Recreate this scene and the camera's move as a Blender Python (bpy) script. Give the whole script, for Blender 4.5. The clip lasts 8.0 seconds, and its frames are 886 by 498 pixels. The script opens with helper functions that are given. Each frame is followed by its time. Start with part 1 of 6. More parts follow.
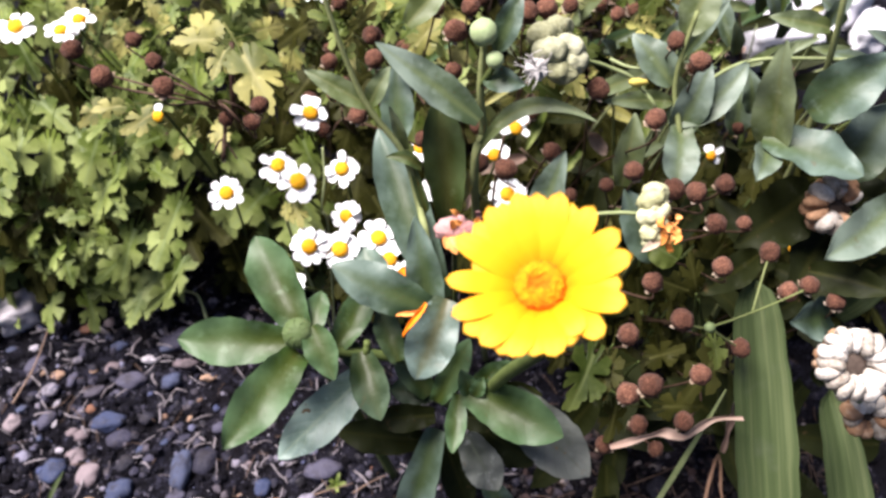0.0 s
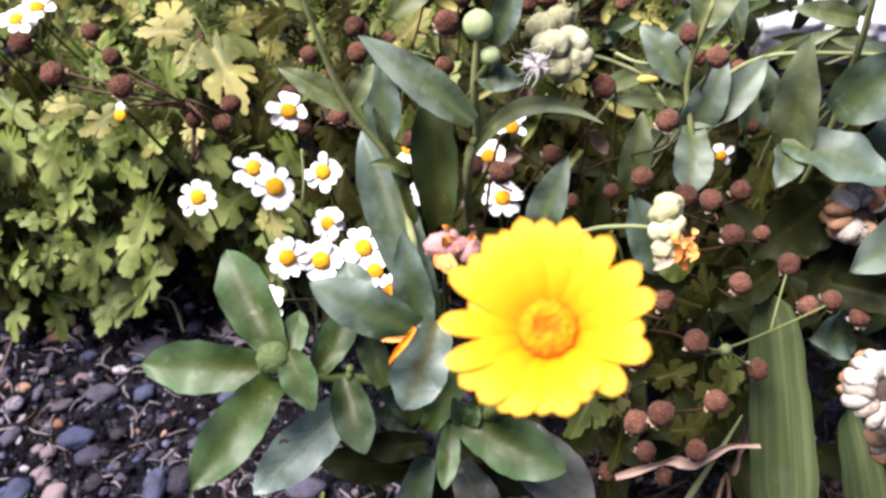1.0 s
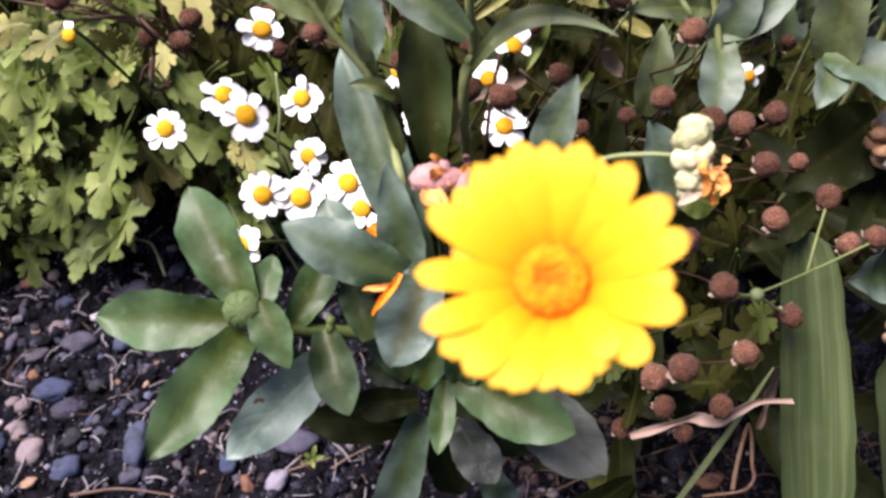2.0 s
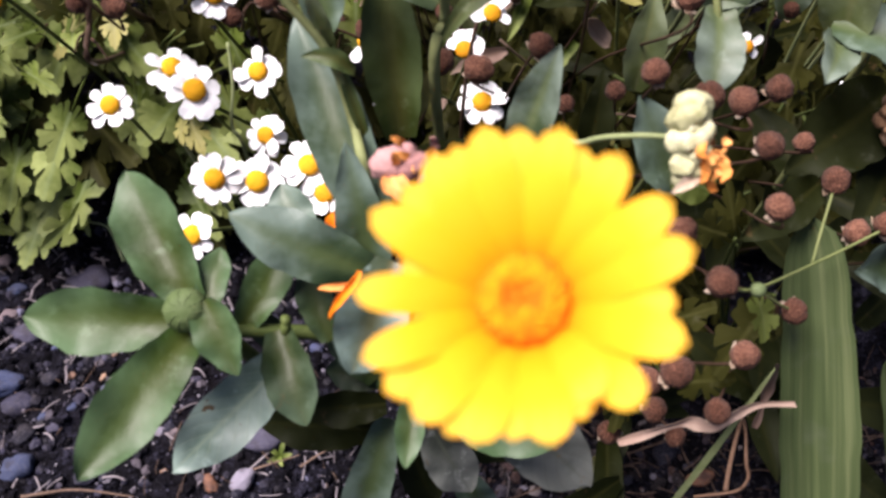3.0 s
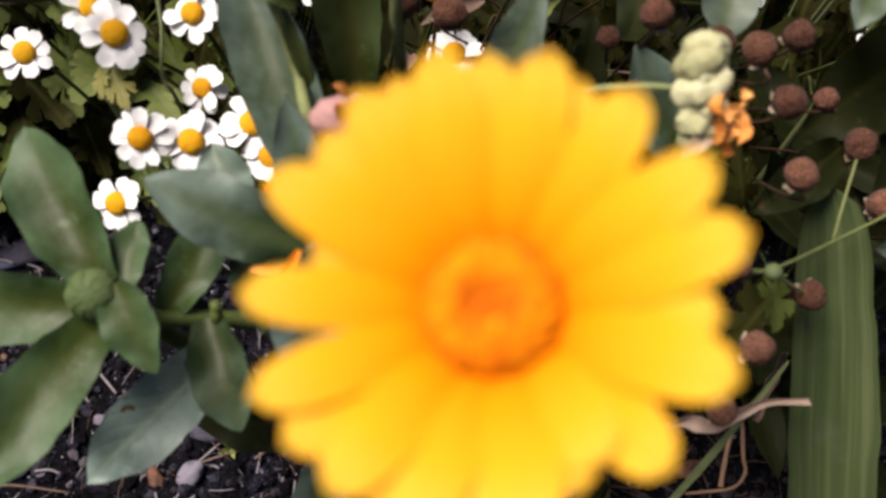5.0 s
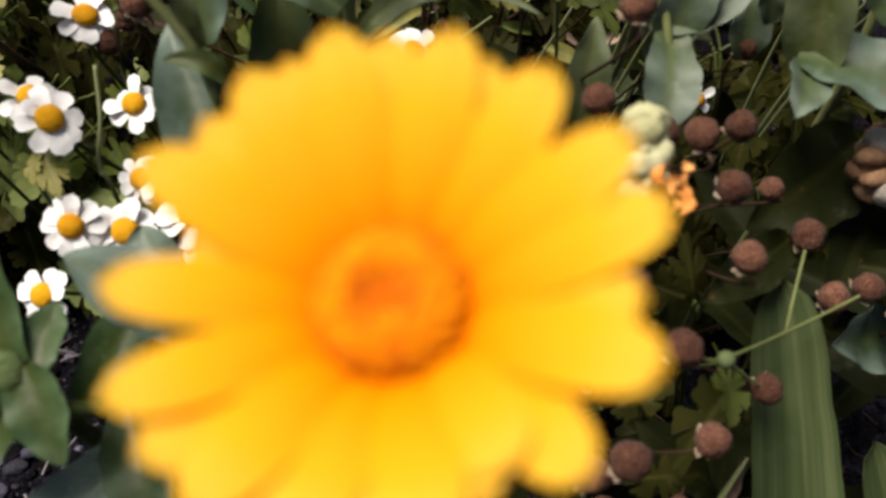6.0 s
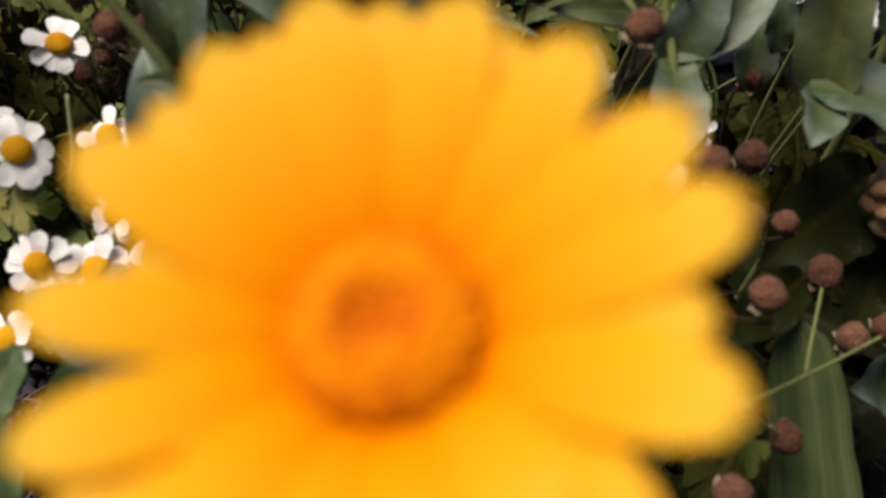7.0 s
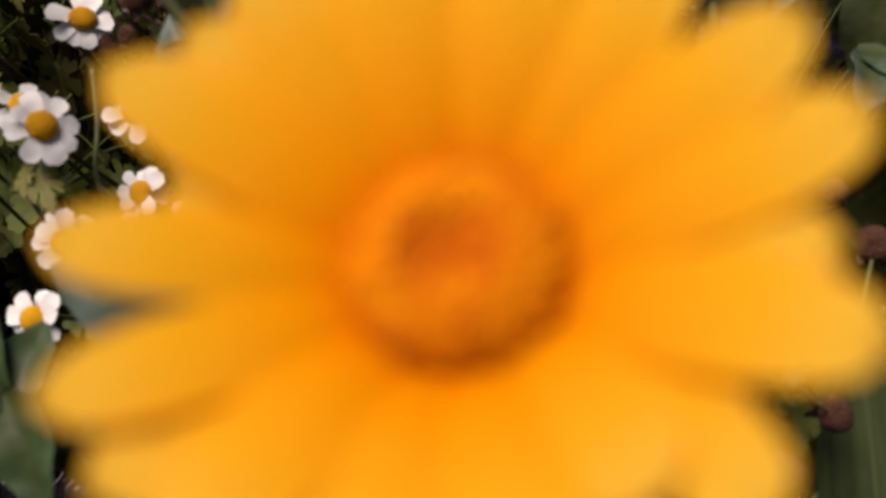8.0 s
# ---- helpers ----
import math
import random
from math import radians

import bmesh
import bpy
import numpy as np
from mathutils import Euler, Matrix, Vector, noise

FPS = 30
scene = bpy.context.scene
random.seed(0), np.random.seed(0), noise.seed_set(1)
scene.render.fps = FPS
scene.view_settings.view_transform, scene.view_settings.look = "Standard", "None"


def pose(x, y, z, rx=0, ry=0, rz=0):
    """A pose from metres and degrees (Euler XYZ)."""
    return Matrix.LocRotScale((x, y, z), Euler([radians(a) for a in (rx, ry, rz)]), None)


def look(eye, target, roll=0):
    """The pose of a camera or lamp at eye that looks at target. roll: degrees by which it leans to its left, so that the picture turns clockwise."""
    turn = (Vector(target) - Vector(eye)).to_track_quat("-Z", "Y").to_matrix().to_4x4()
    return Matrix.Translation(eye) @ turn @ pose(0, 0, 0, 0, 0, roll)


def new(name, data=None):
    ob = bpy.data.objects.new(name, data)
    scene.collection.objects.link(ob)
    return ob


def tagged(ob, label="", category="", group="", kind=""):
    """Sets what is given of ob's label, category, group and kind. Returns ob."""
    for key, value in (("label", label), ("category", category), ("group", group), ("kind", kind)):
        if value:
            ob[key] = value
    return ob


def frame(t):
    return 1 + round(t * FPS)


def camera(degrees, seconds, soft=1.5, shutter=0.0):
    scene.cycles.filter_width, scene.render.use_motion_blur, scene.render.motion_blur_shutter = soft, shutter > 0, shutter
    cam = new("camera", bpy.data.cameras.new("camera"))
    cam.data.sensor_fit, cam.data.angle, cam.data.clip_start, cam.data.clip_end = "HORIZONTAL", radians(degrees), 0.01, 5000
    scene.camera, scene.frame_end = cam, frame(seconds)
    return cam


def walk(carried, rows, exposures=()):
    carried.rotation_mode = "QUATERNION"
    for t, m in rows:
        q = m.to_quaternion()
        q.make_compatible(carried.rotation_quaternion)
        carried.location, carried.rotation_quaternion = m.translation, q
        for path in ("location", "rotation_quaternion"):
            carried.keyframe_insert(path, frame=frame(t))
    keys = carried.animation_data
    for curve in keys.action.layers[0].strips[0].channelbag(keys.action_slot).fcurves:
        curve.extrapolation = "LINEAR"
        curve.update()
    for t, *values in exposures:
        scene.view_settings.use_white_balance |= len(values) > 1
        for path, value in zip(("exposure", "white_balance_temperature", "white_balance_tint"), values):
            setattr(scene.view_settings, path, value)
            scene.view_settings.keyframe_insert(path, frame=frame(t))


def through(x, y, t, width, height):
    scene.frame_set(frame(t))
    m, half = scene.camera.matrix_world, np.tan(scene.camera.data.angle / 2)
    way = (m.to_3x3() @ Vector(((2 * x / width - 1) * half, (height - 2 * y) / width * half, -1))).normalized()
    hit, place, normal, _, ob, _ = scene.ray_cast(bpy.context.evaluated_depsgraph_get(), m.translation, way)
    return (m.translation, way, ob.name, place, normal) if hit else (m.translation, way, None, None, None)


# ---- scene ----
cam = camera(52.3, 8.0, soft=2.8)
cam.data.dof.use_dof = True
cam.data.dof.focus_distance = 0.44
cam.data.dof.aperture_fstop = 11.5
PATH = [
    (0, (0.00057, 0.00038, 0.63283), (0.00099, 0.17315, 0.38758), 0.13),
    (0.5, (-0.00032, 0.02039, 0.61915), (-0.00838, 0.18803, 0.37049), -3.05),
    (1, (0.00009, 0.03564, 0.60722), (0.00408, 0.20400, 0.35895), 1.01),
    (1.5, (0.00350, 0.05189, 0.58789), (0.00692, 0.21239, 0.33445), 1.20),
    (2, (0.00769, 0.06283, 0.56525), (0.00842, 0.21344, 0.30580), -0.44),
    (2.2, (0.00864, 0.06997, 0.56151), (0.01346, 0.21791, 0.30057), 0.93),
    (3.3, (0.01674, 0.09180, 0.52599), (0.02161, 0.23178, 0.26070), 0.90),
    (3.5, (0.01741, 0.09551, 0.51979), (0.03152, 0.23282, 0.25343), 4.72),
    (4, (0.01808, 0.10103, 0.51249), (0.02456, 0.23433, 0.24381), 1.35),
    (5.3, (0.02496, 0.11318, 0.49142), (0.03796, 0.24624, 0.22286), 4.45),
    (5.5, (0.02769, 0.10969, 0.49255), (0.04215, 0.26498, 0.23628), 3.98),
    (6, (0.02910, 0.10393, 0.47575), (0.05264, 0.27579, 0.23099), 6.39),
    (6.5, (0.02831, 0.10522, 0.46863), (0.05308, 0.28742, 0.23159), 7.10),
    (7, (0.02897, 0.11261, 0.45821), (0.05625, 0.29724, 0.22332), 6.71),
    (7.5, (0.02413, 0.11787, 0.44888), (0.04443, 0.30007, 0.21141), 4.62),
    (7.8, (0.02525, 0.11587, 0.44847), (0.04859, 0.29713, 0.21057), 5.55),
    (8, (0.02573, 0.11416, 0.44900), (0.04596, 0.29615, 0.21137), 4.63),
]
EXPOSURES = [(0.0, 1.7, 6280, 17), (1.0, 1.65, 6270, 20.5), (2.2, 1.48, 6280, 22.5), (3.5, 1.20, 6450, 21), (4.2, 0.86, 6650, 19), (5.3, 0.65, 6850, 13), (6.5, 0.49, 7000, 10), (7.0, 0.26, 7100, 13), (7.5, -0.06, 7200, 18), (8.0, -0.09, 7200, 20)]
walk(cam, [(t, look(eye, target, roll)) for t, eye, target, roll in PATH], EXPOSURES)

# ---- light: a bright overcast sky ----
world = bpy.data.worlds.new("sky")
scene.world = world
world.use_nodes = True
wn = world.node_tree
sky = wn.nodes.new("ShaderNodeTexSky")
sky.sky_type = "NISHITA"
sky.sun_disc = False
sky.sun_elevation, sky.sun_rotation = radians(64), radians(-70)
sky.dust_density = 4.0
wn.nodes["Background"].inputs["Strength"].default_value = 0.037
wn.links.new(sky.outputs["Color"], wn.nodes["Background"].inputs["Color"])
sun = new("sun", bpy.data.lights.new("sun", "SUN"))
sun.data.energy, sun.data.angle, sun.data.color = 4.6, radians(34), (1.0, 0.95, 0.87)
sun.matrix_world = look((-0.75, 0.25, 1.7), (0, 0, 0))

CAM_WAY = Vector((0.0, -0.57, 0.82))
UP = Vector((0, 0, 1))


# ---- materials ----
def material(name):
    m = bpy.data.materials.new(name)
    m.use_nodes = True
    t = m.node_tree
    t.nodes.clear()
    return m, t, lambda kind, **kw: setup(t.nodes.new(kind), kw)


def setup(node, values):
    for key, v in values.items():
        node.inputs[key.replace("_", " ")].default_value = v
    return node


def ramp(t, fac, stops):
    r = t.nodes.new("ShaderNodeValToRGB")
    while len(r.color_ramp.elements) < len(stops):
        r.color_ramp.elements.new(0.5)
    for e, (p, c) in zip(r.color_ramp.elements, stops):
        e.position, e.color = p, (*c, 1)
    t.links.new(fac, r.inputs[0])
    return r.outputs[0]


def mix(t, fac, a, b):
    n = t.nodes.new("ShaderNodeMix")
    n.data_type = "RGBA"
    for value, socket in ((fac, n.inputs[0]), (a, n.inputs[6]), (b, n.inputs[7])):
        if isinstance(value, bpy.types.NodeSocket):
            t.links.new(value, socket)
        elif isinstance(value, tuple):
            socket.default_value = (*value, 1)
        else:
            socket.default_value = value
    return n.outputs[2]


def math_node(t, op, a, b=0.0, c=0.0):
    n = t.nodes.new("ShaderNodeMath")
    n.operation = op
    for value, socket in ((a, n.inputs[0]), (b, n.inputs[1]), (c, n.inputs[2])):
        if isinstance(value, bpy.types.NodeSocket):
            t.links.new(value, socket)
        else:
            socket.default_value = value
    return n.outputs[0]


def noise_node(t, scale, detail=3.0, vector=None, rough=0.55):
    n = t.nodes.new("ShaderNodeTexNoise")
    n.inputs["Scale"].default_value, n.inputs["Detail"].default_value, n.inputs["Roughness"].default_value = scale, detail, rough
    if vector is None:
        vector = t.nodes.new("ShaderNodeTexCoord").outputs["Object"]
    t.links.new(vector, n.inputs["Vector"])
    return n.outputs["Fac"]


def finish(t, colour, rough=0.6, bump=None, bump_depth=0.0005, strength=0.6, through=0.0, through_tint=(1, 1, 1), spec=0.4, sheen=0.0):
    b = t.nodes.new("ShaderNodeBsdfPrincipled")
    b.inputs["Specular IOR Level"].default_value = spec
    b.inputs["Sheen Weight"].default_value, b.inputs["Sheen Roughness"].default_value = sheen, 0.5
    if isinstance(rough, bpy.types.NodeSocket):
        t.links.new(rough, b.inputs["Roughness"])
    else:
        b.inputs["Roughness"].default_value = rough
    t.links.new(colour, b.inputs["Base Color"])
    out = t.nodes.new("ShaderNodeOutputMaterial")
    if bump is not None:
        bn = t.nodes.new("ShaderNodeBump")
        bn.inputs["Distance"].default_value, bn.inputs["Strength"].default_value = bump_depth, strength
        t.links.new(bump, bn.inputs["Height"])
        t.links.new(bn.outputs[0], b.inputs["Normal"])
    last = b.outputs[0]
    if through:
        tr = t.nodes.new("ShaderNodeBsdfTranslucent")
        t.links.new(mix_mul(t, colour, through_tint), tr.inputs["Color"])
        ms = t.nodes.new("ShaderNodeMixShader")
        ms.inputs[0].default_value = through
        t.links.new(last, ms.inputs[1])
        t.links.new(tr.outputs[0], ms.inputs[2])
        last = ms.outputs[0]
    t.links.new(last, out.inputs["Surface"])


def mix_mul(t, a, tint):
    n = t.nodes.new("ShaderNodeMix")
    n.data_type, n.blend_type = "RGBA", "MULTIPLY"
    n.inputs[0].default_value = 1.0
    t.links.new(a, n.inputs[6])
    n.inputs[7].default_value = (*tint, 1)
    return n.outputs[2]


def leaf_material(name, dark, light, bloom_sheen, bloom_sheen_amount=0.5, vein=(0.10, 0.13, 0.04), vein_width=0.09, rough=0.5, through=0.14, side_veins=0.03, sheen=0.0, spots=0.5, spec=0.3):
    """A leaf blade: mottled green, olive along the midrib, a waxy pale tint with painted sky sheen towards tip and
    margins, brown spots and dusty patches.
    """
    m, t, node = material(name)
    uv = t.nodes.new("ShaderNodeUVMap").outputs[0]
    sep = t.nodes.new("ShaderNodeSeparateXYZ")
    t.links.new(uv, sep.inputs[0])
    info = t.nodes.new("ShaderNodeObjectInfo").outputs["Random"]
    geo = t.nodes.new("ShaderNodeNewGeometry").outputs["Position"]
    broad = noise_node(t, 34, 3, geo)
    fine = noise_node(t, 260, 4, geo)
    patch = noise_node(t, 95, 4, geo, 0.65)
    base = mix(t, math_node(t, "MULTIPLY_ADD", info, 0.45, math_node(t, "ADD", math_node(t, "MULTIPLY_ADD", broad, 1.3, -0.6), math_node(t, "MULTIPLY", patch, 0.5))), dark, light)
    side = math_node(t, "ABSOLUTE", math_node(t, "SUBTRACT", sep.outputs[1], 0.5))
    reach = math_node(t, "ADD", math_node(t, "MULTIPLY", sep.outputs[0], 0.42), math_node(t, "MULTIPLY", side, 0.35))
    reach = math_node(t, "ADD", reach, math_node(t, "MULTIPLY_ADD", broad, 0.9, math_node(t, "MULTIPLY", fine, 0.25)))
    # the leaf's waxy film and the sky reflected in it share this painted tint
    bloom_sheen_mask = math_node(t, "MULTIPLY", ramp(t, reach, [(0.72, (0, 0, 0)), (1.12, (1, 1, 1))]), bloom_sheen_amount)
    col = mix(t, bloom_sheen_mask, base, bloom_sheen)
    mid = ramp(t, side, [(vein_width * 0.15, (1, 1, 1)), (vein_width, (0, 0, 0))])
    wave = math_node(t, "SINE", math_node(t, "MULTIPLY", math_node(t, "SUBTRACT", sep.outputs[0], math_node(t, "MULTIPLY", side, 0.45)), 58.0))
    lines = ramp(t, wave, [(0.80, (0, 0, 0)), (1.0, (side_veins,) * 3)])
    fade = math_node(t, "MULTIPLY", mid, math_node(t, "MULTIPLY_ADD", sep.outputs[0], -0.55, 0.85))
    col = mix(t, fade, mix(t, lines, col, vein), vein)
    dust = ramp(t, patch, [(0.60, (0, 0, 0)), (0.70, (0.45 * spots,) * 3)])
    col = mix(t, dust, col, tuple(1.5 * v + 0.05 for v in bloom_sheen))
    rot = ramp(t, patch, [(0.29, (0.8 * spots,) * 3), (0.34, (0, 0, 0))])
    col = mix(t, rot, col, (0.09, 0.055, 0.025))
    height = math_node(t, "ADD", math_node(t, "MULTIPLY", fine, 0.4), math_node(t, "ADD", math_node(t, "MULTIPLY", lines, -0.6), math_node(t, "MULTIPLY", broad, 2.0)))
    finish(t, col, math_node(t, "MULTIPLY_ADD", fine, 0.25, rough - 0.12), height, 0.0009, 0.6, through, (1.2, 1.25, 0.5), spec, sheen)
    return m


LEAF = leaf_material("calendula_leaf", (0.008, 0.022, 0.0035), (0.029, 0.058, 0.010), (0.078, 0.134, 0.068), 0.60, (0.036, 0.048, 0.006), 0.42, rough=0.48, sheen=0.0, spec=0.28)
LEAF_GREY = leaf_material("calendula_leaf_grey", (0.015, 0.030, 0.012), (0.052, 0.082, 0.038), (0.124, 0.172, 0.150), 0.68, (0.050, 0.072, 0.022), 0.26, rough=0.46, spec=0.32)
# calendula leaf copy coloured darker to stand for shade low in the growth
LEAF_SHADED = leaf_material("calendula_leaf_shaded", (0.005, 0.007, 0.0015), (0.015, 0.018, 0.004), (0.026, 0.031, 0.014), 0.35, (0.026, 0.027, 0.007), spec=0.06)
FERN = leaf_material("feverfew_leaf", (0.020, 0.038, 0.005), (0.114, 0.150, 0.024), (0.235, 0.270, 0.096), 0.62, (0.15, 0.19, 0.08), 0.05, 0.5, 0.10, 0.0, spots=0.25, spec=0.14)
# feverfew leaf copy with the shade inside the foliage put into its colour
FERN_SHADED = leaf_material("feverfew_leaf_shaded", (0.006, 0.007, 0.0015), (0.024, 0.024, 0.004), (0.046, 0.046, 0.012), 0.4, (0.06, 0.06, 0.018), 0.05, side_veins=0.0, spots=0.5, spec=0.04)
FERN_YELLOW = leaf_material("feverfew_leaf_yellow", (0.05, 0.062, 0.012), (0.15, 0.148, 0.032), (0.34, 0.305, 0.095), 0.55, (0.24, 0.22, 0.08), 0.06, 0.6, 0.15, 0.0, spots=0.6)
LEAF_OLIVE = leaf_material("calendula_leaf_olive", (0.040, 0.057, 0.014), (0.100, 0.124, 0.036), (0.155, 0.19, 0.12), 0.6, (0.12, 0.13, 0.05), sheen=0.03)
LEAF_PALE = leaf_material("calendula_leaf_pale", (0.027, 0.046, 0.018), (0.078, 0.106, 0.050), (0.165, 0.210, 0.180), 0.66, (0.09, 0.115, 0.045), 0.16, rough=0.48, spec=0.32)
LEAF_MOSS = leaf_material("calendula_leaf_moss", (0.016, 0.027, 0.004), (0.052, 0.072, 0.012), (0.080, 0.115, 0.050), 0.5, (0.046, 0.046, 0.007), 0.34, rough=0.5, spec=0.28)
LEAF_DEEP = leaf_material("calendula_leaf_deep", (0.007, 0.016, 0.003), (0.024, 0.042, 0.008), (0.066, 0.100, 0.066), 0.52, (0.030, 0.040, 0.008), 0.3, rough=0.5, spec=0.28)
LEAF_DUSTY = leaf_material("calendula_leaf_dusty", (0.028, 0.058, 0.034), (0.074, 0.122, 0.080), (0.200, 0.268, 0.242), 0.8, (0.22, 0.27, 0.20), 0.06, rough=0.42, spots=1.9, side_veins=0.25, spec=0.42)
LEAF_AGED = leaf_material("calendula_leaf_aged", (0.016, 0.021, 0.015), (0.044, 0.051, 0.040), (0.130, 0.138, 0.130), 0.65, (0.055, 0.062, 0.044), 0.06, rough=0.5, spots=1.6, side_veins=0.2, spec=0.28)
LEAF_TARNISHED = leaf_material("calendula_leaf_tarnished", (0.022, 0.034, 0.015), (0.062, 0.084, 0.046), (0.135, 0.190, 0.172), 0.8, (0.075, 0.070, 0.028), 0.20, rough=0.44, spots=1.6, side_veins=0.1, spec=0.36)
DRY = leaf_material("dry_leaf", (0.12, 0.07, 0.055), (0.33, 0.225, 0.18), (0.42, 0.32, 0.26), 0.4, (0.25, 0.15, 0.1), 0.04, 0.7, side_veins=0.0)


def strap_material():
    """A strap leaf: dull green with soft lengthwise stripes and a pale worn band."""
    m, t, node = material("strap_leaf")
    uv = t.nodes.new("ShaderNodeUVMap").outputs[0]
    stretch = t.nodes.new("ShaderNodeMapping")
    stretch.inputs["Scale"].default_value = (0.7, 9.0, 1.0)
    t.links.new(uv, stretch.inputs[0])
    bands = noise_node(t, 1.0, 2, stretch.outputs[0])
    thin = t.nodes.new("ShaderNodeMapping")
    thin.inputs["Scale"].default_value = (3.0, 70.0, 1.0)
    t.links.new(uv, thin.inputs[0])
    ribs = noise_node(t, 1.0, 2, thin.outputs[0])
    blot = noise_node(t, 60, 4, t.nodes.new("ShaderNodeNewGeometry").outputs["Position"])
    col = ramp(t, math_node(t, "ADD", math_node(t, "MULTIPLY", bands, 0.75), math_node(t, "MULTIPLY", ribs, 0.25)), [(0.36, (0.036, 0.053, 0.019)), (0.5, (0.051, 0.071, 0.026)), (0.64, (0.088, 0.108, 0.046))])
    col = mix(t, ramp(t, blot, [(0.56, (0, 0, 0)), (0.72, (0.4, 0.4, 0.4))]), col, (0.085, 0.100, 0.062))
    finish(t, col, 0.5, math_node(t, "ADD", ribs, bands), 0.0003, 0.4, 0.1, (1.2, 1.25, 0.5), 0.25)
    return m


STRAP = strap_material()


def plain_material(name, a, b, scale=150, rough=0.6, bump=0.0004, through=0.0, tint=(1, 1, 1), spec=0.15, island=False, c=None):
    m, t, node = material(name)
    geo = t.nodes.new("ShaderNodeNewGeometry")
    n = noise_node(t, scale, 4, geo.outputs["Position"])
    n2 = noise_node(t, scale / 7, 2, geo.outputs["Position"])
    rand = geo.outputs["Random Per Island"] if island else t.nodes.new("ShaderNodeObjectInfo").outputs["Random"]
    fac = math_node(t, "ADD", math_node(t, "MULTIPLY_ADD", n, 0.6, -0.15), math_node(t, "MULTIPLY_ADD", n2, 0.4, math_node(t, "MULTIPLY", rand, 0.35)))
    stops = [(0.25, a), (0.85, b)] if c is None else [(0.25, a), (0.6, b), (0.95, c)]
    finish(t, ramp(t, fac, stops), rough, n, bump, 0.7, through, tint, spec)
    return m


STEM = plain_material("green_stem", (0.038, 0.056, 0.014), (0.10, 0.125, 0.038), 200)
STEM_LIGHT = plain_material("light_green_stem", (0.10, 0.122, 0.040), (0.22, 0.24, 0.105), 200)
STEM_PALE = plain_material("pale_stem", (0.15, 0.18, 0.075), (0.27, 0.30, 0.16), 200)
STEM_RED = plain_material("reddish_stem", (0.03, 0.018, 0.012), (0.085, 0.046, 0.032), 200)
BUD_GREEN = plain_material("green_bud", (0.055, 0.082, 0.028), (0.125, 0.16, 0.075), 260, 0.65, 0.0008)
BUD_PALE = plain_material("pale_bud", (0.16, 0.21, 0.09), (0.30, 0.36, 0.2), 260)


def dried_head_material():
    """A dried head: dark brown, closely packed with tiny paler florets."""
    m, t, node = material("dried_head")
    geo = t.nodes.new("ShaderNodeNewGeometry").outputs["Position"]
    cells = t.nodes.new("ShaderNodeTexVoronoi")
    cells.inputs["Scale"].default_value = 1300.0
    t.links.new(geo, cells.inputs["Vector"])
    info = t.nodes.new("ShaderNodeObjectInfo").outputs["Random"]
    broad = noise_node(t, 240, 3, geo)
    dots = ramp(t, cells.outputs["Distance"], [(0.1, (1, 1, 1)), (0.75, (0, 0, 0))])
    fac = math_node(t, "ADD", math_node(t, "MULTIPLY", dots, 0.42), math_node(t, "MULTIPLY_ADD", broad, 0.5, math_node(t, "MULTIPLY", info, 0.25)))
    col = ramp(t, fac, [(0.2, (0.024, 0.010, 0.007)), (0.6, (0.098, 0.042, 0.027)), (0.95, (0.25, 0.118, 0.078))])
    finish(t, col, 0.9, dots, 0.0006, 0.8, 0.0, spec=0.08, sheen=0.04)
    return m


BROWN = dried_head_material()
PINK = plain_material("pink_head", (0.19, 0.085, 0.08), (0.38, 0.215, 0.205), 500, 0.8, 0.0006)
BRACT = plain_material("dry_bract", (0.30, 0.20, 0.13), (0.62, 0.52, 0.42), 400, 0.7)
SEED_PALE = plain_material("pale_seed", (0.19, 0.19, 0.08), (0.40, 0.39, 0.23), 420, 0.7, 0.0006, c=(0.58, 0.56, 0.44))
SEED_DULL = plain_material("dull_seed", (0.13, 0.13, 0.07), (0.26, 0.26, 0.165), 420, 0.75, 0.0008, c=(0.37, 0.36, 0.28))
SEED_WHITE = plain_material("bleached_seed", (0.16, 0.13, 0.10), (0.42, 0.38, 0.34), 420, 0.75, 0.0012, c=(0.66, 0.63, 0.61))
SEED_BROWN = plain_material("brown_seed", (0.10, 0.045, 0.022), (0.33, 0.19, 0.11), 320, 0.75, 0.0012, c=(0.56, 0.44, 0.34))
SEED_DARK = plain_material("seed_head_core", (0.03, 0.02, 0.015), (0.12, 0.09, 0.075), 300, 0.8)
SPLINTER = plain_material("bleached_splinter", (0.13, 0.11, 0.12), (0.34, 0.31, 0.34), 200, 0.8, 0.0003)
WHITE_PETAL = plain_material("white_petal", (0.90, 0.90, 0.92), (0.95, 0.95, 0.96), 300, 0.55, 0.0002, 0.10)
DAISY_DISC = plain_material("daisy_disc", (0.50, 0.20, 0.004), (0.80, 0.42, 0.012), 1500, 0.7, 0.0008)
ORANGE = plain_material("orange_petal", (0.8, 0.20, 0.005), (0.95, 0.36, 0.02), 300, 0.55, 0.0003, 0.25, (1, 0.8, 0.4))
WITHERED = plain_material("withered_orange_petal", (0.62, 0.22, 0.04), (0.90, 0.48, 0.17), 300, 0.65, 0.0003, 0.2, (1, 0.8, 0.5))
YELLOW_BRACT = plain_material("yellow_bract", (0.26, 0.21, 0.035), (0.46, 0.38, 0.09), 300, 0.6)
GREY_FLUFF = plain_material("withered_calyx", (0.22, 0.20, 0.18), (0.58, 0.56, 0.56), 300, 0.8, 0.0006)
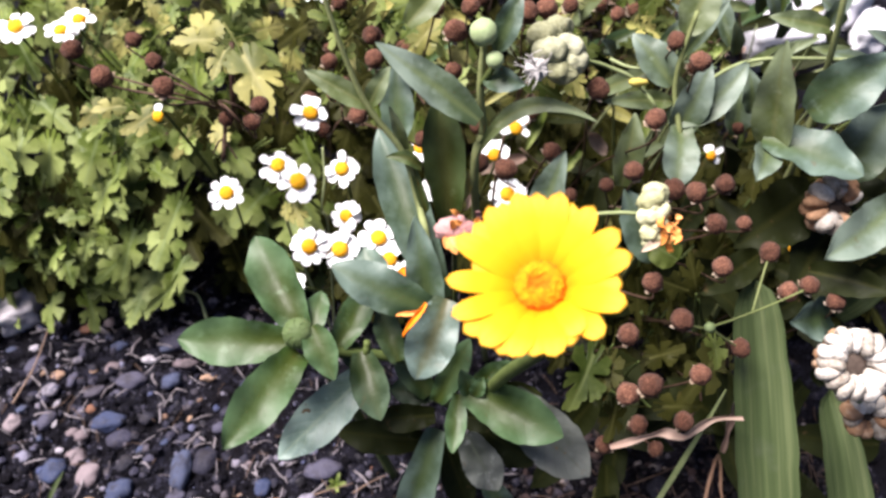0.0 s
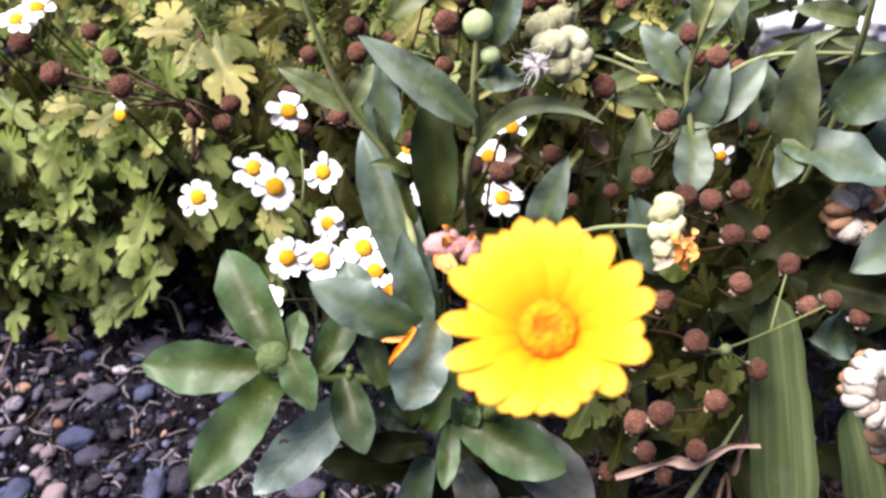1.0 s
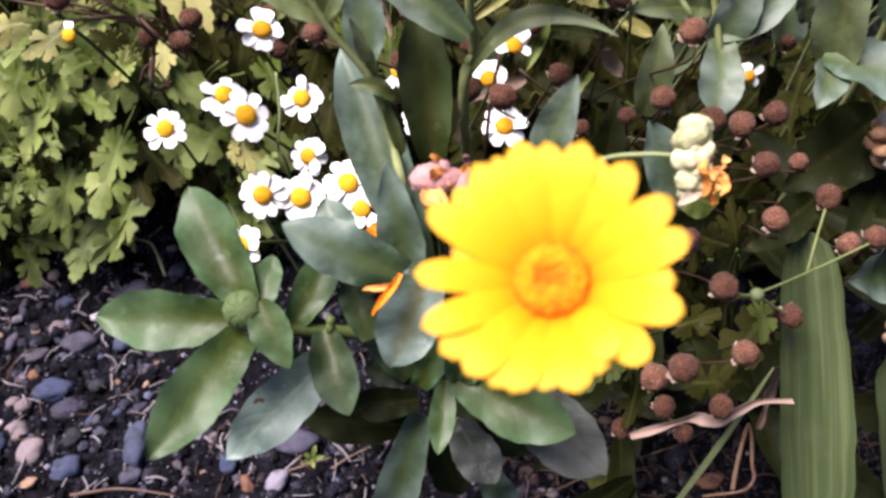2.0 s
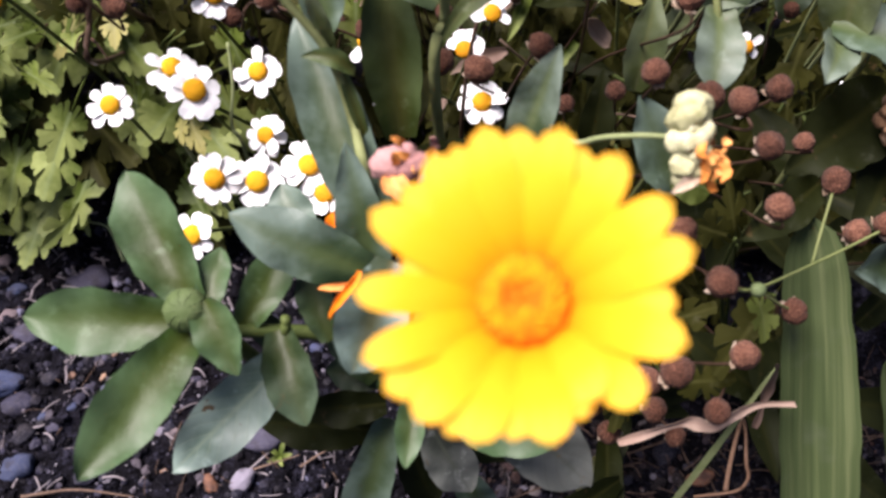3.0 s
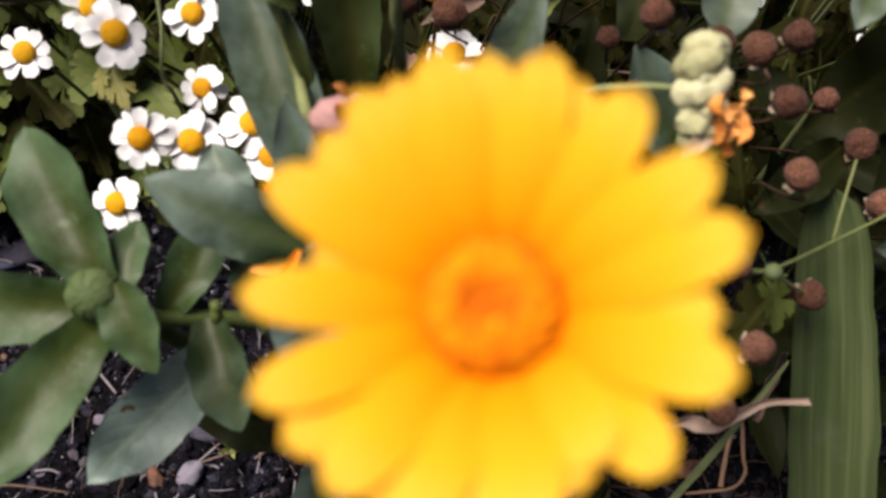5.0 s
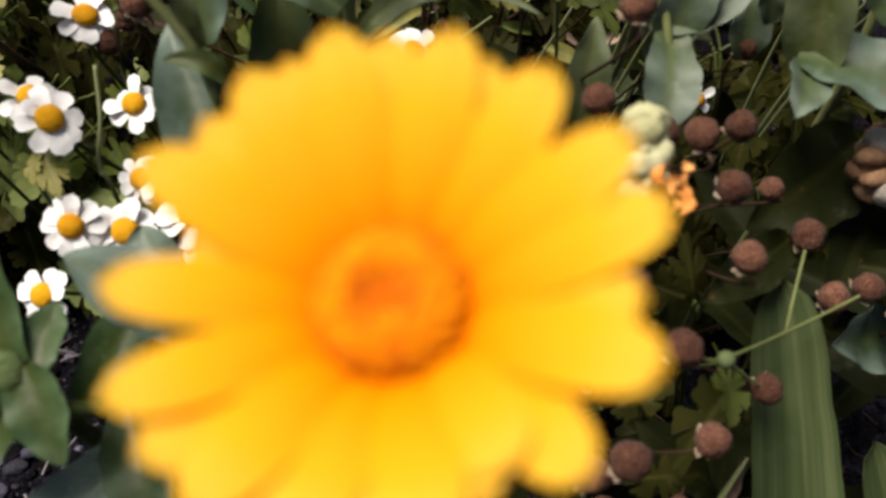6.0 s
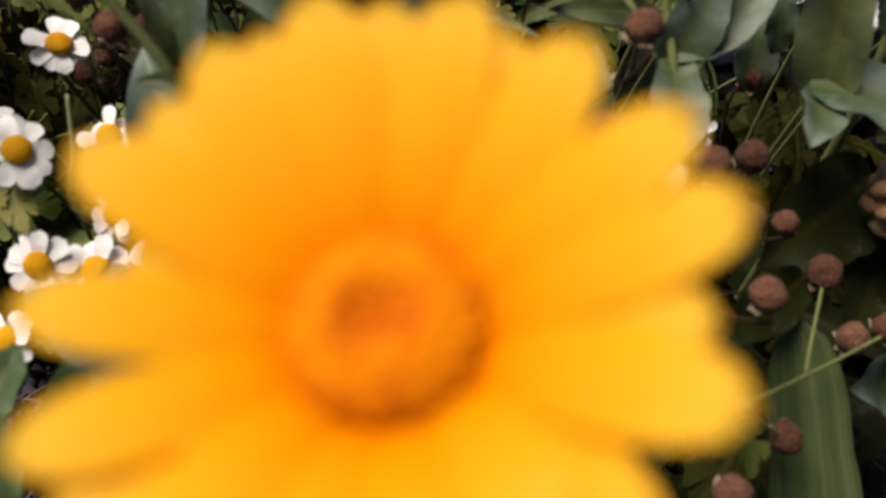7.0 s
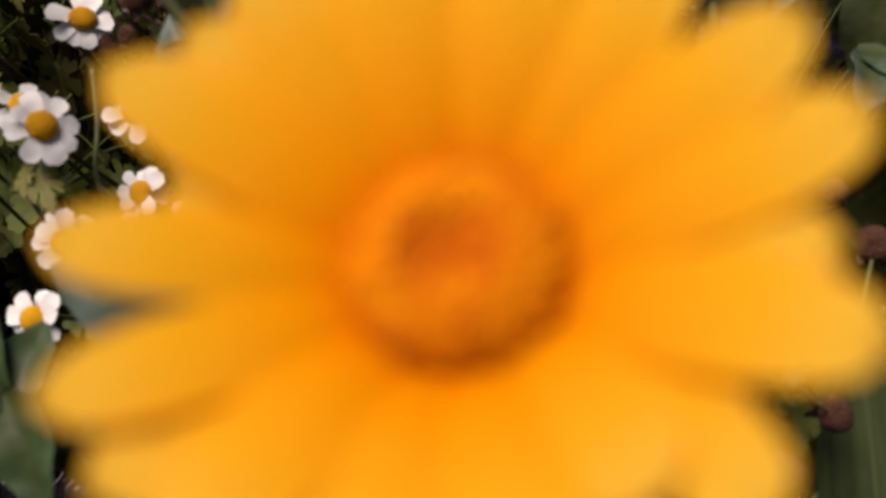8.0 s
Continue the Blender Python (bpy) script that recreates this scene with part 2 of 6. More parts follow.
STRAW = plain_material("dry_straw", (0.15, 0.085, 0.055), (0.33, 0.215, 0.155), 400, 0.8, 0.0006)
TWIG = plain_material("twig", (0.055, 0.034, 0.026), (0.19, 0.13, 0.10), 300, 0.8, 0.0006)
GREY_STONE = plain_material("pinkish_grey_stone", (0.10, 0.09, 0.10), (0.32, 0.29, 0.315), 160, 0.85, 0.004, c=(0.52, 0.49, 0.51))
WHITE_STONE = plain_material("white_stone", (0.58, 0.56, 0.62), (0.88, 0.87, 0.90), 60, 0.8, 0.002)


def soil_material():
    m, t, node = material("soil")
    geo = t.nodes.new("ShaderNodeNewGeometry").outputs["Position"]
    grain = noise_node(t, 520, 6, geo, 0.7)
    lump = noise_node(t, 60, 4, geo)
    damp = noise_node(t, 9, 3, geo)
    col = ramp(t, math_node(t, "ADD", math_node(t, "MULTIPLY", grain, 0.6), math_node(t, "MULTIPLY", lump, 0.4)), [(0.40, (0.0012, 0.001, 0.0016)), (0.53, (0.009, 0.0085, 0.014)), (0.67, (0.066, 0.064, 0.105))])
    col = mix(t, ramp(t, damp, [(0.4, (0, 0, 0)), (0.6, (0.5, 0.5, 0.5))]), col, (0.006, 0.0045, 0.006))
    finish(t, col, 0.85, math_node(t, "ADD", grain, lump), 0.005, 1.0, spec=0.08)
    return m


def pebble_material(name, stops, island=False):
    m, t, node = material(name)
    geo = t.nodes.new("ShaderNodeNewGeometry")
    rand = geo.outputs["Random Per Island"] if island else t.nodes.new("ShaderNodeObjectInfo").outputs["Random"]
    base = ramp(t, rand, stops)
    fine = noise_node(t, 700, 5, geo.outputs["Position"], 0.65)
    blot = noise_node(t, 110, 3, geo.outputs["Position"])
    col = mix(t, math_node(t, "MULTIPLY", ramp(t, fine, [(0.45, (0, 0, 0)), (0.7, (1, 1, 1))]), 0.35), base, (0.11, 0.10, 0.115))
    col = mix(t, ramp(t, blot, [(0.5, (0, 0, 0)), (0.68, (0.6, 0.6, 0.6))]), col, (0.02, 0.017, 0.02))
    finish(t, col, 0.65, fine, 0.0008, 0.8, spec=0.14)
    return m


SOIL = soil_material()
MIXED = [(0.0, (0.0035, 0.0034, 0.006)), (0.45, (0.010, 0.010, 0.020)), (0.70, (0.026, 0.025, 0.046)), (0.84, (0.060, 0.050, 0.060)), (0.94, (0.19, 0.175, 0.225)), (1.0, (0.034, 0.046, 0.11))]
PEBBLE = pebble_material("pebble", MIXED)
GRAVEL = pebble_material("gravel", MIXED, True)
GRIT = pebble_material("grit", [(0.0, (0.04, 0.04, 0.06)), (0.6, (0.12, 0.11, 0.145)), (1.0, (0.36, 0.34, 0.38))], True)
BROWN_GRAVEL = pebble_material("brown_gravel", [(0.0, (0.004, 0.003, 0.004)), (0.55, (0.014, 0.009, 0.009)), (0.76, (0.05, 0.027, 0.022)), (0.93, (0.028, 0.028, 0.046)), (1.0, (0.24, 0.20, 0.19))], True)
PEBBLE_BLUE = pebble_material("blue_pebble", [(0.0, (0.024, 0.034, 0.078)), (1.0, (0.050, 0.058, 0.098))])
PEBBLE_GREY = pebble_material("grey_pebble", [(0.0, (0.032, 0.030, 0.050)), (1.0, (0.054, 0.051, 0.080))])
PEBBLE_PINK = pebble_material("pink_pebble", [(0.0, (0.11, 0.083, 0.092)), (1.0, (0.23, 0.185, 0.20))])
PEBBLE_PALE = pebble_material("pale_pebble", [(0.0, (0.17, 0.155, 0.19)), (1.0, (0.40, 0.37, 0.41))])
PEBBLE_TAN = pebble_material("tan_pebble", [(0.0, (0.15, 0.085, 0.06)), (1.0, (0.30, 0.19, 0.13))])
PEBBLE_RUST = pebble_material("rust_pebble", [(0.0, (0.10, 0.042, 0.025)), (1.0, (0.15, 0.07, 0.042))])


def ray_material():
    """Ray florets: orange-yellow with fine lengthwise veins, deeper towards the base, in part to paint the shade round
    the disc.
    """
    m, t, node = material("marigold_petal")
    uv = t.nodes.new("ShaderNodeUVMap").outputs[0]
    sep = t.nodes.new("ShaderNodeSeparateXYZ")
    t.links.new(uv, sep.inputs[0])
    stretch = t.nodes.new("ShaderNodeMapping")
    stretch.inputs["Scale"].default_value = (1.6, 18.0, 1.0)
    t.links.new(uv, stretch.inputs[0])
    veins = noise_node(t, 1.0, 3, stretch.outputs[0])
    # the base orange is the petal's own plus shade put into the ramp
    col = ramp(t, sep.outputs[0], [(0.0, (0.93, 0.19, 0.001)), (0.28, (0.96, 0.42, 0.003)), (0.65, (0.97, 0.56, 0.018)), (1.0, (0.98, 0.675, 0.088))])
    col = mix(t, math_node(t, "MULTIPLY", ramp(t, veins, [(0.4, (0, 0, 0)), (0.65, (1, 1, 1))]), 0.4), col, (0.95, 0.44, 0.003))
    finish(t, col, 0.6, veins, 0.0004, 0.6, 0.5, (1.0, 1.0, 0.8), 0.09)
    return m


RAY = ray_material()
DISC = plain_material("marigold_disc", (0.78, 0.165, 0.001), (0.95, 0.28, 0.001), 1800, 0.7, 0.0004, c=(0.97, 0.38, 0.003))
DISC_DARK = plain_material("marigold_disc_dark", (0.52, 0.115, 0.001), (0.76, 0.21, 0.001), 1800, 0.75, 0.0006)
DISC_MID = plain_material("marigold_disc_middle", (0.62, 0.105, 0.001), (0.84, 0.20, 0.001), 1800, 0.75, 0.0005)


# ---- mesh helpers ----
def obj(name, mesh, mats, parent=None, label="", matrix=None):
    ob = new(name, mesh)
    if not mesh.materials:
        for mm in mats if isinstance(mats, (list, tuple)) else [mats]:
            mesh.materials.append(mm)
    if parent is not None:
        ob.parent = parent
        ob.matrix_parent_inverse = Matrix.Translation(-parent.location) if parent.type == "EMPTY" else Matrix.Identity(4)
    if matrix is not None:
        ob.matrix_basis = matrix
    if label:
        ob["label"] = label
    return ob


def mesh_of(name, verts, faces, uvs=None, smooth=True):
    me = bpy.data.meshes.new(name)
    me.from_pydata([tuple(v) for v in verts], [], faces)
    if uvs is not None:
        layer = me.uv_layers.new(name="UVMap")
        idx = np.empty(len(me.loops), int)
        me.loops.foreach_get("vertex_index", idx)
        layer.data.foreach_set("uv", np.asarray(uvs, float)[idx].ravel())
    if smooth:
        me.polygons.foreach_set("use_smooth", [True] * len(me.polygons))
    me.update()
    return me


def part(name, mesh, mats, parent, label=""):
    return obj(name, mesh, mats, parent, label)


def thing(name, place, label, category, group="", kind=""):
    ob = new(name)
    ob.empty_display_size = 0.01
    ob.location = place
    return tagged(ob, label, category, group, kind)


def shell(points, uvs, nu, nv, thick, normals):
    """A closed thin blade from a grid of points."""
    n = nu * nv
    top = points.reshape(-1, 3)
    low = top - normals.reshape(-1, 3) * thick
    verts = np.concatenate([top, low])
    uv = np.concatenate([uvs.reshape(-1, 2)] * 2)
    faces = []
    for i in range(nu - 1):
        for j in range(nv - 1):
            a, b, c, d = i * nv + j, i * nv + j + 1, (i + 1) * nv + j + 1, (i + 1) * nv + j
            faces.append((a, b, c, d))
            faces.append((n + d, n + c, n + b, n + a))
    rim = [i * nv for i in range(nu)] + [(nu - 1) * nv + j for j in range(1, nv)]
    rim += [i * nv + nv - 1 for i in range(nu - 2, -1, -1)] + [j for j in range(nv - 2, 0, -1)]
    k = len(rim)
    verts = np.concatenate([verts, verts[rim], verts[[n + a for a in rim]]])
    uv = np.concatenate([uv, uv[rim], uv[rim]])
    faces += [(2 * n + a, 2 * n + k + a, 2 * n + k + (a + 1) % k, 2 * n + (a + 1) % k) for a in range(k)]
    return verts, faces, uv


def profile(s, shape):
    if shape == "spatula":
        w = 0.52 + 0.48 * np.sin(0.5 * np.pi * np.clip(s / 0.55, 0, 1))
        tip = np.clip((s - 0.56) / 0.44, 0, 1)
        return 0.86 * w * np.clip(1 - tip ** 1.9, 0, 1) ** 0.82
    if shape == "lance":
        return np.clip(np.sin(np.pi * np.clip(s * 0.94 + 0.06, 0, 1) ** 0.85), 0, 1) ** 0.8
    if shape == "oval":
        return np.sqrt(np.clip(1 - (2 * s - 1) ** 2, 0, 1)) ** 0.9
    if shape == "lobe":
        w = (0.5 + 0.5 * np.sin(0.5 * np.pi * np.clip(s / 0.62, 0, 1))) * np.sqrt(np.clip(1 - np.clip((s - 0.6) / 0.4, 0, 1) ** 2.2, 0, 1))
        return w * (1 - 0.26 * np.abs(np.cos(np.pi * (2.6 * s + 0.1))) ** 2.0 * np.clip(s * 3, 0, 1))
    if shape == "round":
        return (0.74 + 0.26 * np.clip(s / 0.6, 0, 1)) * np.sqrt(np.clip(1 - np.clip((s - 0.55) / 0.45, 0, 1) ** 2.4, 0, 1))
    if shape == "strap":
        return np.where(s < 0.8, 0.85 + 0.15 * np.sin(s * 4), (0.85 + 0.15 * np.sin(3.2)) * np.sqrt(np.clip(1 - ((s - 0.8) / 0.2) ** 2, 0, 1)))
    return np.ones_like(s)


def blade(base, tip, width, arch=0.1, cup=0.15, shape="spatula", face=CAM_WAY, twist=0.0, wave=0.0, bend=0.0, nu=30, nv=9, thick=0.0004, seed=0, crease=0.34):
    """A leaf blade from base to tip. arch: how far the middle rises towards face; cup: how far the edges rise; bend: sideways."""
    base, tip = Vector(base), Vector(tip)
    axis = tip - base
    length = axis.length
    axis.normalize()
    nrm = Vector(face) - axis * Vector(face).dot(axis)
    nrm.normalize()
    side = axis.cross(nrm)
    s = np.linspace(0, 1, nu)[:, None]
    v = np.linspace(-1, 1, nv)[None, :]
    w = 0.5 * width * profile(s, shape) * (1 + 0.016 * np.sin(s * 31 + seed) + 0.014 * np.sin(s * 47 + 2.1 * seed)) + 0.0002
    tw = twist * (s - 0.3)
    a, n, d = np.array(axis), np.array(nrm), np.array(side)
    hump = 4 * s * (1 - s)
    n_s = np.cos(tw)[..., None] * n + np.sin(tw)[..., None] * d
    d_s = np.cos(tw)[..., None] * d - np.sin(tw)[..., None] * n
    ripple = wave * width * np.sin(s * 17 + seed * 1.7 + 2.0 * np.sign(v)) * np.abs(v) ** 2
    buckle = 0.04 * width * np.sin(s * 7.3 + seed * 2.3) * np.cos(v * 1.9 + seed * 0.7) * np.clip(4 * s * (1 - s), 0, 1)
    lift = buckle + cup * w * v * v + crease * w * np.clip(1 - 0, 0, 1) * (np.abs(v) - 0.5) * 0.6 + ripple
    pts = np.array(base) + (s * length)[..., None] * a + (arch * length * hump)[..., None] * n + (bend * length * hump)[..., None] * d
    pts = pts + (w * v)[..., None] * d_s + lift[..., None] * n_s
    normals = np.broadcast_to(n_s, pts.shape)
    uvs = np.stack(np.broadcast_arrays(s, 0.5 + 0.5 * v), -1)
    return shell(pts, uvs, nu, nv, thick, normals)


LEAF_COUNT = [0]


def leaf(parent, base, tip, width, mat=None, label="", name="leaf", **kw):
    LEAF_COUNT[0] += 1
    kw.setdefault("wave", 0.048)
    kw.setdefault("seed", LEAF_COUNT[0])
    return part(name, mesh_of(name, *blade(base, tip, width, **kw)), mat or LEAF, parent, label)


def curve_points(ctrl, n=14):
    """A smooth line through the control points."""
    p = [Vector(c) for c in ctrl]
    if len(p) == 2:
        return [p[0].lerp(p[1], i / n) for i in range(n + 1)]
    p = [p[0] * 2 - p[1]] + p + [p[-1] * 2 - p[-2]]
    out = []
    for k in range(1, len(p) - 2):
        for i in range(n):
            t = i / n
            a, b, c, d = p[k - 1], p[k], p[k + 1], p[k + 2]
            out.append(0.5 * ((2 * b) + (c - a) * t + (2 * a - 5 * b + 4 * c - d) * t * t + (3 * b - a - 3 * c + d) * t ** 3))
    return out + [p[-2]]


def tube(ctrl, r0, r1=None, sides=7, n=8, rough=0.0, radii=None):
    r1 = r0 if r1 is None else r1
    pts = curve_points(ctrl, n)
    verts, faces, uvs = [], [], []
    ref = Vector((0.3, 0.9, 0.2))
    for i, p in enumerate(pts):
        d = (pts[min(i + 1, len(pts) - 1)] - pts[max(i - 1, 0)]).normalized()
        x = d.cross(ref).normalized()
        y = d.cross(x)
        f = i / (len(pts) - 1)
        r = (r0 + (r1 - r0) * f) if radii is None else radii(f)
        for k in range(sides):
            g = 2 * math.pi * k / sides
            rr = r * (1 + rough * noise.noise(p * 300 + Vector((k, 0, 0))))
            verts.append(p + (x * math.cos(g) + y * math.sin(g)) * rr)
            uvs.append((f, k / sides))
    for i in range(len(pts) - 1):
        for k in range(sides):
            faces.append((i * sides + k, i * sides + (k + 1) % sides, (i + 1) * sides + (k + 1) % sides, (i + 1) * sides + k))
    faces.append(tuple(range(sides))[::-1])
    faces.append(tuple((len(pts) - 1) * sides + k for k in range(sides)))
    return verts, faces, uvs


def stem(parent, ctrl, r0, r1=None, mat=None, name="stem", label="", **kw):
    return part(name, mesh_of(name, *tube(ctrl, r0, r1, **kw)), mat or STEM, parent, label)


def ball_mesh(name, seed, size=(1, 1, 1), lump=0.15, freq=2.0, sub=2, flat=0.0, fine=0.0, fine_freq=8.0):
    """A lumpy rounded body of about unit radius."""
    bm = bmesh.new()
    bmesh.ops.create_icosphere(bm, subdivisions=sub, radius=1)
    off = Vector((seed * 3.7, seed * 1.3, seed * 2.1))
    for v in bm.verts:
        d = v.co.normalized()
        r = 1 + lump * noise.noise(d * freq + off) + fine * noise.noise(d * fine_freq + off)
        v.co = Vector((d.x * size[0], d.y * size[1], d.z * size[2])) * r
        if flat and v.co.z < -1 + flat:
            v.co.z = -1 + flat
    for f in bm.faces:
        f.smooth = True
    me = bpy.data.meshes.new(name)
    bm.to_mesh(me)
    bm.free()
    return me


def head_frame(centre, normal, spin=0.0):
    n = Vector(normal).normalized()
    x = Vector((1, 0, 0)) - n * n.x
    x.normalize()
    y = n.cross(x)
    m = Matrix((x, y, n)).transposed().to_4x4()
    return Matrix.Translation(centre) @ m @ Matrix.Rotation(spin, 4, "Z")


# ---- ground ----
def build_ground():
    near_x = np.arange(-0.56, 0.561, 0.006)
    near_y = np.arange(0.10, 1.02, 0.006)
    far = np.array([0.7, 0.9, 1.3, 2.0, 4.0, 10.0, 30.0, 120.0, 500.0])
    xs = np.concatenate([-far[::-1], near_x, far])
    ys = np.concatenate([-far[::-1], [-0.3, -0.1], near_y, far[2:]])
    verts = []
    for y in ys:
        for x in xs:
            p = Vector((x, y, 0))
            inside = abs(x) < 0.57 and 0.09 < y < 1.03
            z = 0.006 * noise.noise(p * 14) + (0.005 * noise.noise(p * 55) + 0.004 * noise.noise(p * 140) if inside else 0)
            verts.append((x, y, z - 0.004))
    w = len(xs)
    faces = [(j * w + i, j * w + i + 1, (j + 1) * w + i + 1, (j + 1) * w + i) for j in range(len(ys) - 1) for i in range(w - 1)]
    ob = obj("ground", mesh_of("ground", verts, faces), SOIL)
    tagged(ob, "dark damp garden soil strewn with small stones", "soil", kind="structure")


def ground_z(x, y):
    p = Vector((x, y, 0))
    return 0.006 * noise.noise(p * 14) + 0.005 * noise.noise(p * 55) + 0.004 * noise.noise(p * 140) - 0.004


build_ground()


def scatter_stuff(name, count, mat, r_lo, r_hi, label, category, sub=1, seed=1, sink=0.3, area=(-0.46, 0.46, 0.16, 0.62), soft=1.0):
    """Many small lumps on the soil in one mesh."""
    rr = random.Random(seed)
    protos = []
    for k in range(6):
        me = ball_mesh("lump", k + seed * 10, (1, rr.uniform(0.6, 1), rr.uniform(0.45, 0.85)), 0.45, 1.9, sub)
        co = np.empty(len(me.vertices) * 3)
        me.vertices.foreach_get("co", co)
        protos.append((co.reshape(-1, 3), [tuple(p.vertices) for p in me.polygons]))
        bpy.data.meshes.remove(me)
    verts, faces, n = [], [], 0
    for _ in range(count):
        co, fs = protos[rr.randrange(6)]
        x, y = rr.uniform(area[0], area[1]), rr.uniform(area[2], area[3])
        r = r_lo * (r_hi / r_lo) ** (rr.random() ** 2.2)
        turn = Euler((rr.uniform(-0.5, 0.5), rr.uniform(-0.5, 0.5), rr.uniform(0, 6.3))).to_matrix()
        verts.append((co * r) @ np.array(turn).T + (x, y, ground_z(x, y) + r * (0.5 - sink)))
        faces += [tuple(i + n for i in f) for f in fs]
        n += len(co)
    ob = obj(name, mesh_of(name, np.concatenate(verts), faces, smooth=False), mat)
    tagged(ob, label, category, kind="stuff")


scatter_stuff("soil_crumbs", 20000, SOIL, 0.0009, 0.0055, "loose dark crumbs of damp garden soil", "soil", seed=3, sink=0.15)
scatter_stuff("gravel", 6500, GRAVEL, 0.0006, 0.0046, "small mixed gravel lying on dark soil", "gravel", seed=5, area=(-0.46, 0.08, 0.16, 0.50))
scatter_stuff("fine_gravel", 1500, GRAVEL, 0.0006, 0.003, "sparse fine gravel on dark soil under the plants", "gravel", seed=6, area=(0.08, 0.46, 0.16, 0.60))


def scatter_litter(name, count, mat, label, seed, area=(-0.42, 0.34, 0.17, 0.46), thick=0.0004, lift=0.0035):
    """Thin broken roots and straws on the soil in one mesh."""
    rr = random.Random(seed)
    verts, faces = [], []
    for _ in range(count):
        x, y, a, ln = rr.uniform(area[0], area[1]), rr.uniform(area[2], area[3]), rr.uniform(0, 6.3), rr.uniform(0.004, 0.02)
        p = Vector((x, y, ground_z(x, y) + 0.0035 + rr.random() ** 2 * (lift - 0.0035)))
        d = Vector((math.cos(a), math.sin(a), rr.gauss(0, 0.15)))
        q = p + d * ln
        v, f, _uv = tube([p, (p + q) / 2 + Vector((rr.gauss(0, 0.1), rr.gauss(0, 0.1), rr.uniform(0, 0.15))) * ln, q], rr.uniform(0.00015, thick), None, 4, 3)
        n = len(verts)
        verts += v
        faces += [tuple(i + n for i in g) for g in f]
    ob = obj(name, mesh_of(name, verts, faces), mat)
    tagged(ob, label, "litter", kind="stuff")


scatter_stuff("pale_grit", 2600, GRIT, 0.0004, 0.0013, "tiny pale bluish grit flecking the dark soil", "grit", seed=15, sink=0.0, area=(-0.44, 0.10, 0.16, 0.46))
scatter_litter("dry_litter", 300, TWIG, "thin dry straws and broken roots on soil", 8)
scatter_litter("pale_splinters", 420, SPLINTER, "short bleached splinters and husks on dark soil", 17, (-0.42, 0.06, 0.17, 0.42), 0.0009, 0.005)
scatter_litter("brown_litter", 170, TWIG, "reddish-brown straws and stalk scraps on soil", 9, (0.03, 0.30, 0.15, 0.31), 0.0006, 0.012)
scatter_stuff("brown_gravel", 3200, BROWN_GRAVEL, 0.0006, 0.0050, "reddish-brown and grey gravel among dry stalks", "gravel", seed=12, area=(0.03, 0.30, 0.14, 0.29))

PEBBLE_MESHES = [ball_mesh("pebble", 40 + k, (1, 0.76 + 0.05 * (k % 4), 0.45 + 0.06 * (k % 3)), 0.30, 1.4, 3, 0.0, 0.05, 5.0) for k in range(6)]


def pebble(place, size, mat, label, k=0, turn=0.0, long=1.0):
    me = PEBBLE_MESHES[k % 6].copy()
    me.materials.clear()
    ob = obj("pebble", me, mat)
    ob.location = (place[0], place[1], ground_z(place[0], place[1]) + 0.14 * size)
    ob.rotation_euler = (0.1, -0.08, turn)
    ob.scale = (0.37 * size * long, 0.37 * size / long ** 0.5, 0.40 * size)
    return tagged(ob, label, "pebble", "pebbles on the soil")


for place, size, mat, label, k, turn, long in (
    ((-0.2518, 0.2859, 0.0060), 0.031, PEBBLE_BLUE, "smooth blue-grey pebble on dark soil", 0, 0.1, 1.15),
    ((-0.2565, 0.2436, 0.0060), 0.026, PEBBLE_PINK, "rounded pinkish-grey pebble on dark soil", 1, 0.8, 1.0),
    ((-0.2702, 0.2599, 0.0060), 0.023, PEBBLE_PINK, "pale rounded pebble on dark soil", 2, 0.2, 1.0),
    ((-0.1895, 0.2478, 0.0060), 0.028, PEBBLE_BLUE, "narrow blue-grey pebble on dark soil", 3, 1.5, 1.5),
    ((-0.0853, 0.2461, 0.0060), 0.031, PEBBLE_GREY, "large flat oval grey pebble on soil", 4, 0.1, 1.12),
    ((-0.2328, 0.2334, 0.0060), 0.026, PEBBLE_BLUE, "blue-grey pebble on dark soil", 5, 0.5, 1.1),
    ((-0.2588, 0.3330, 0.0060), 0.017, PEBBLE_PINK, "small pale pink pebble on soil", 0, 0.3, 1.0),
    ((-0.2410, 0.3207, 0.0060), 0.026, PEBBLE_GREY, "flat grey pebble on dark soil", 1, 0.1, 1.3),
    ((-0.3237, 0.2859, 0.0060), 0.020, PEBBLE_PINK, "brownish pink pebble on dark soil", 2, 0.9, 1.0),
    ((-0.2687, 0.2750, 0.0060), 0.015, PEBBLE_PINK, "small tan pebble on dark soil", 3, 0.4, 1.1),
):
    pebble(place, size, mat, label, k, turn, long)
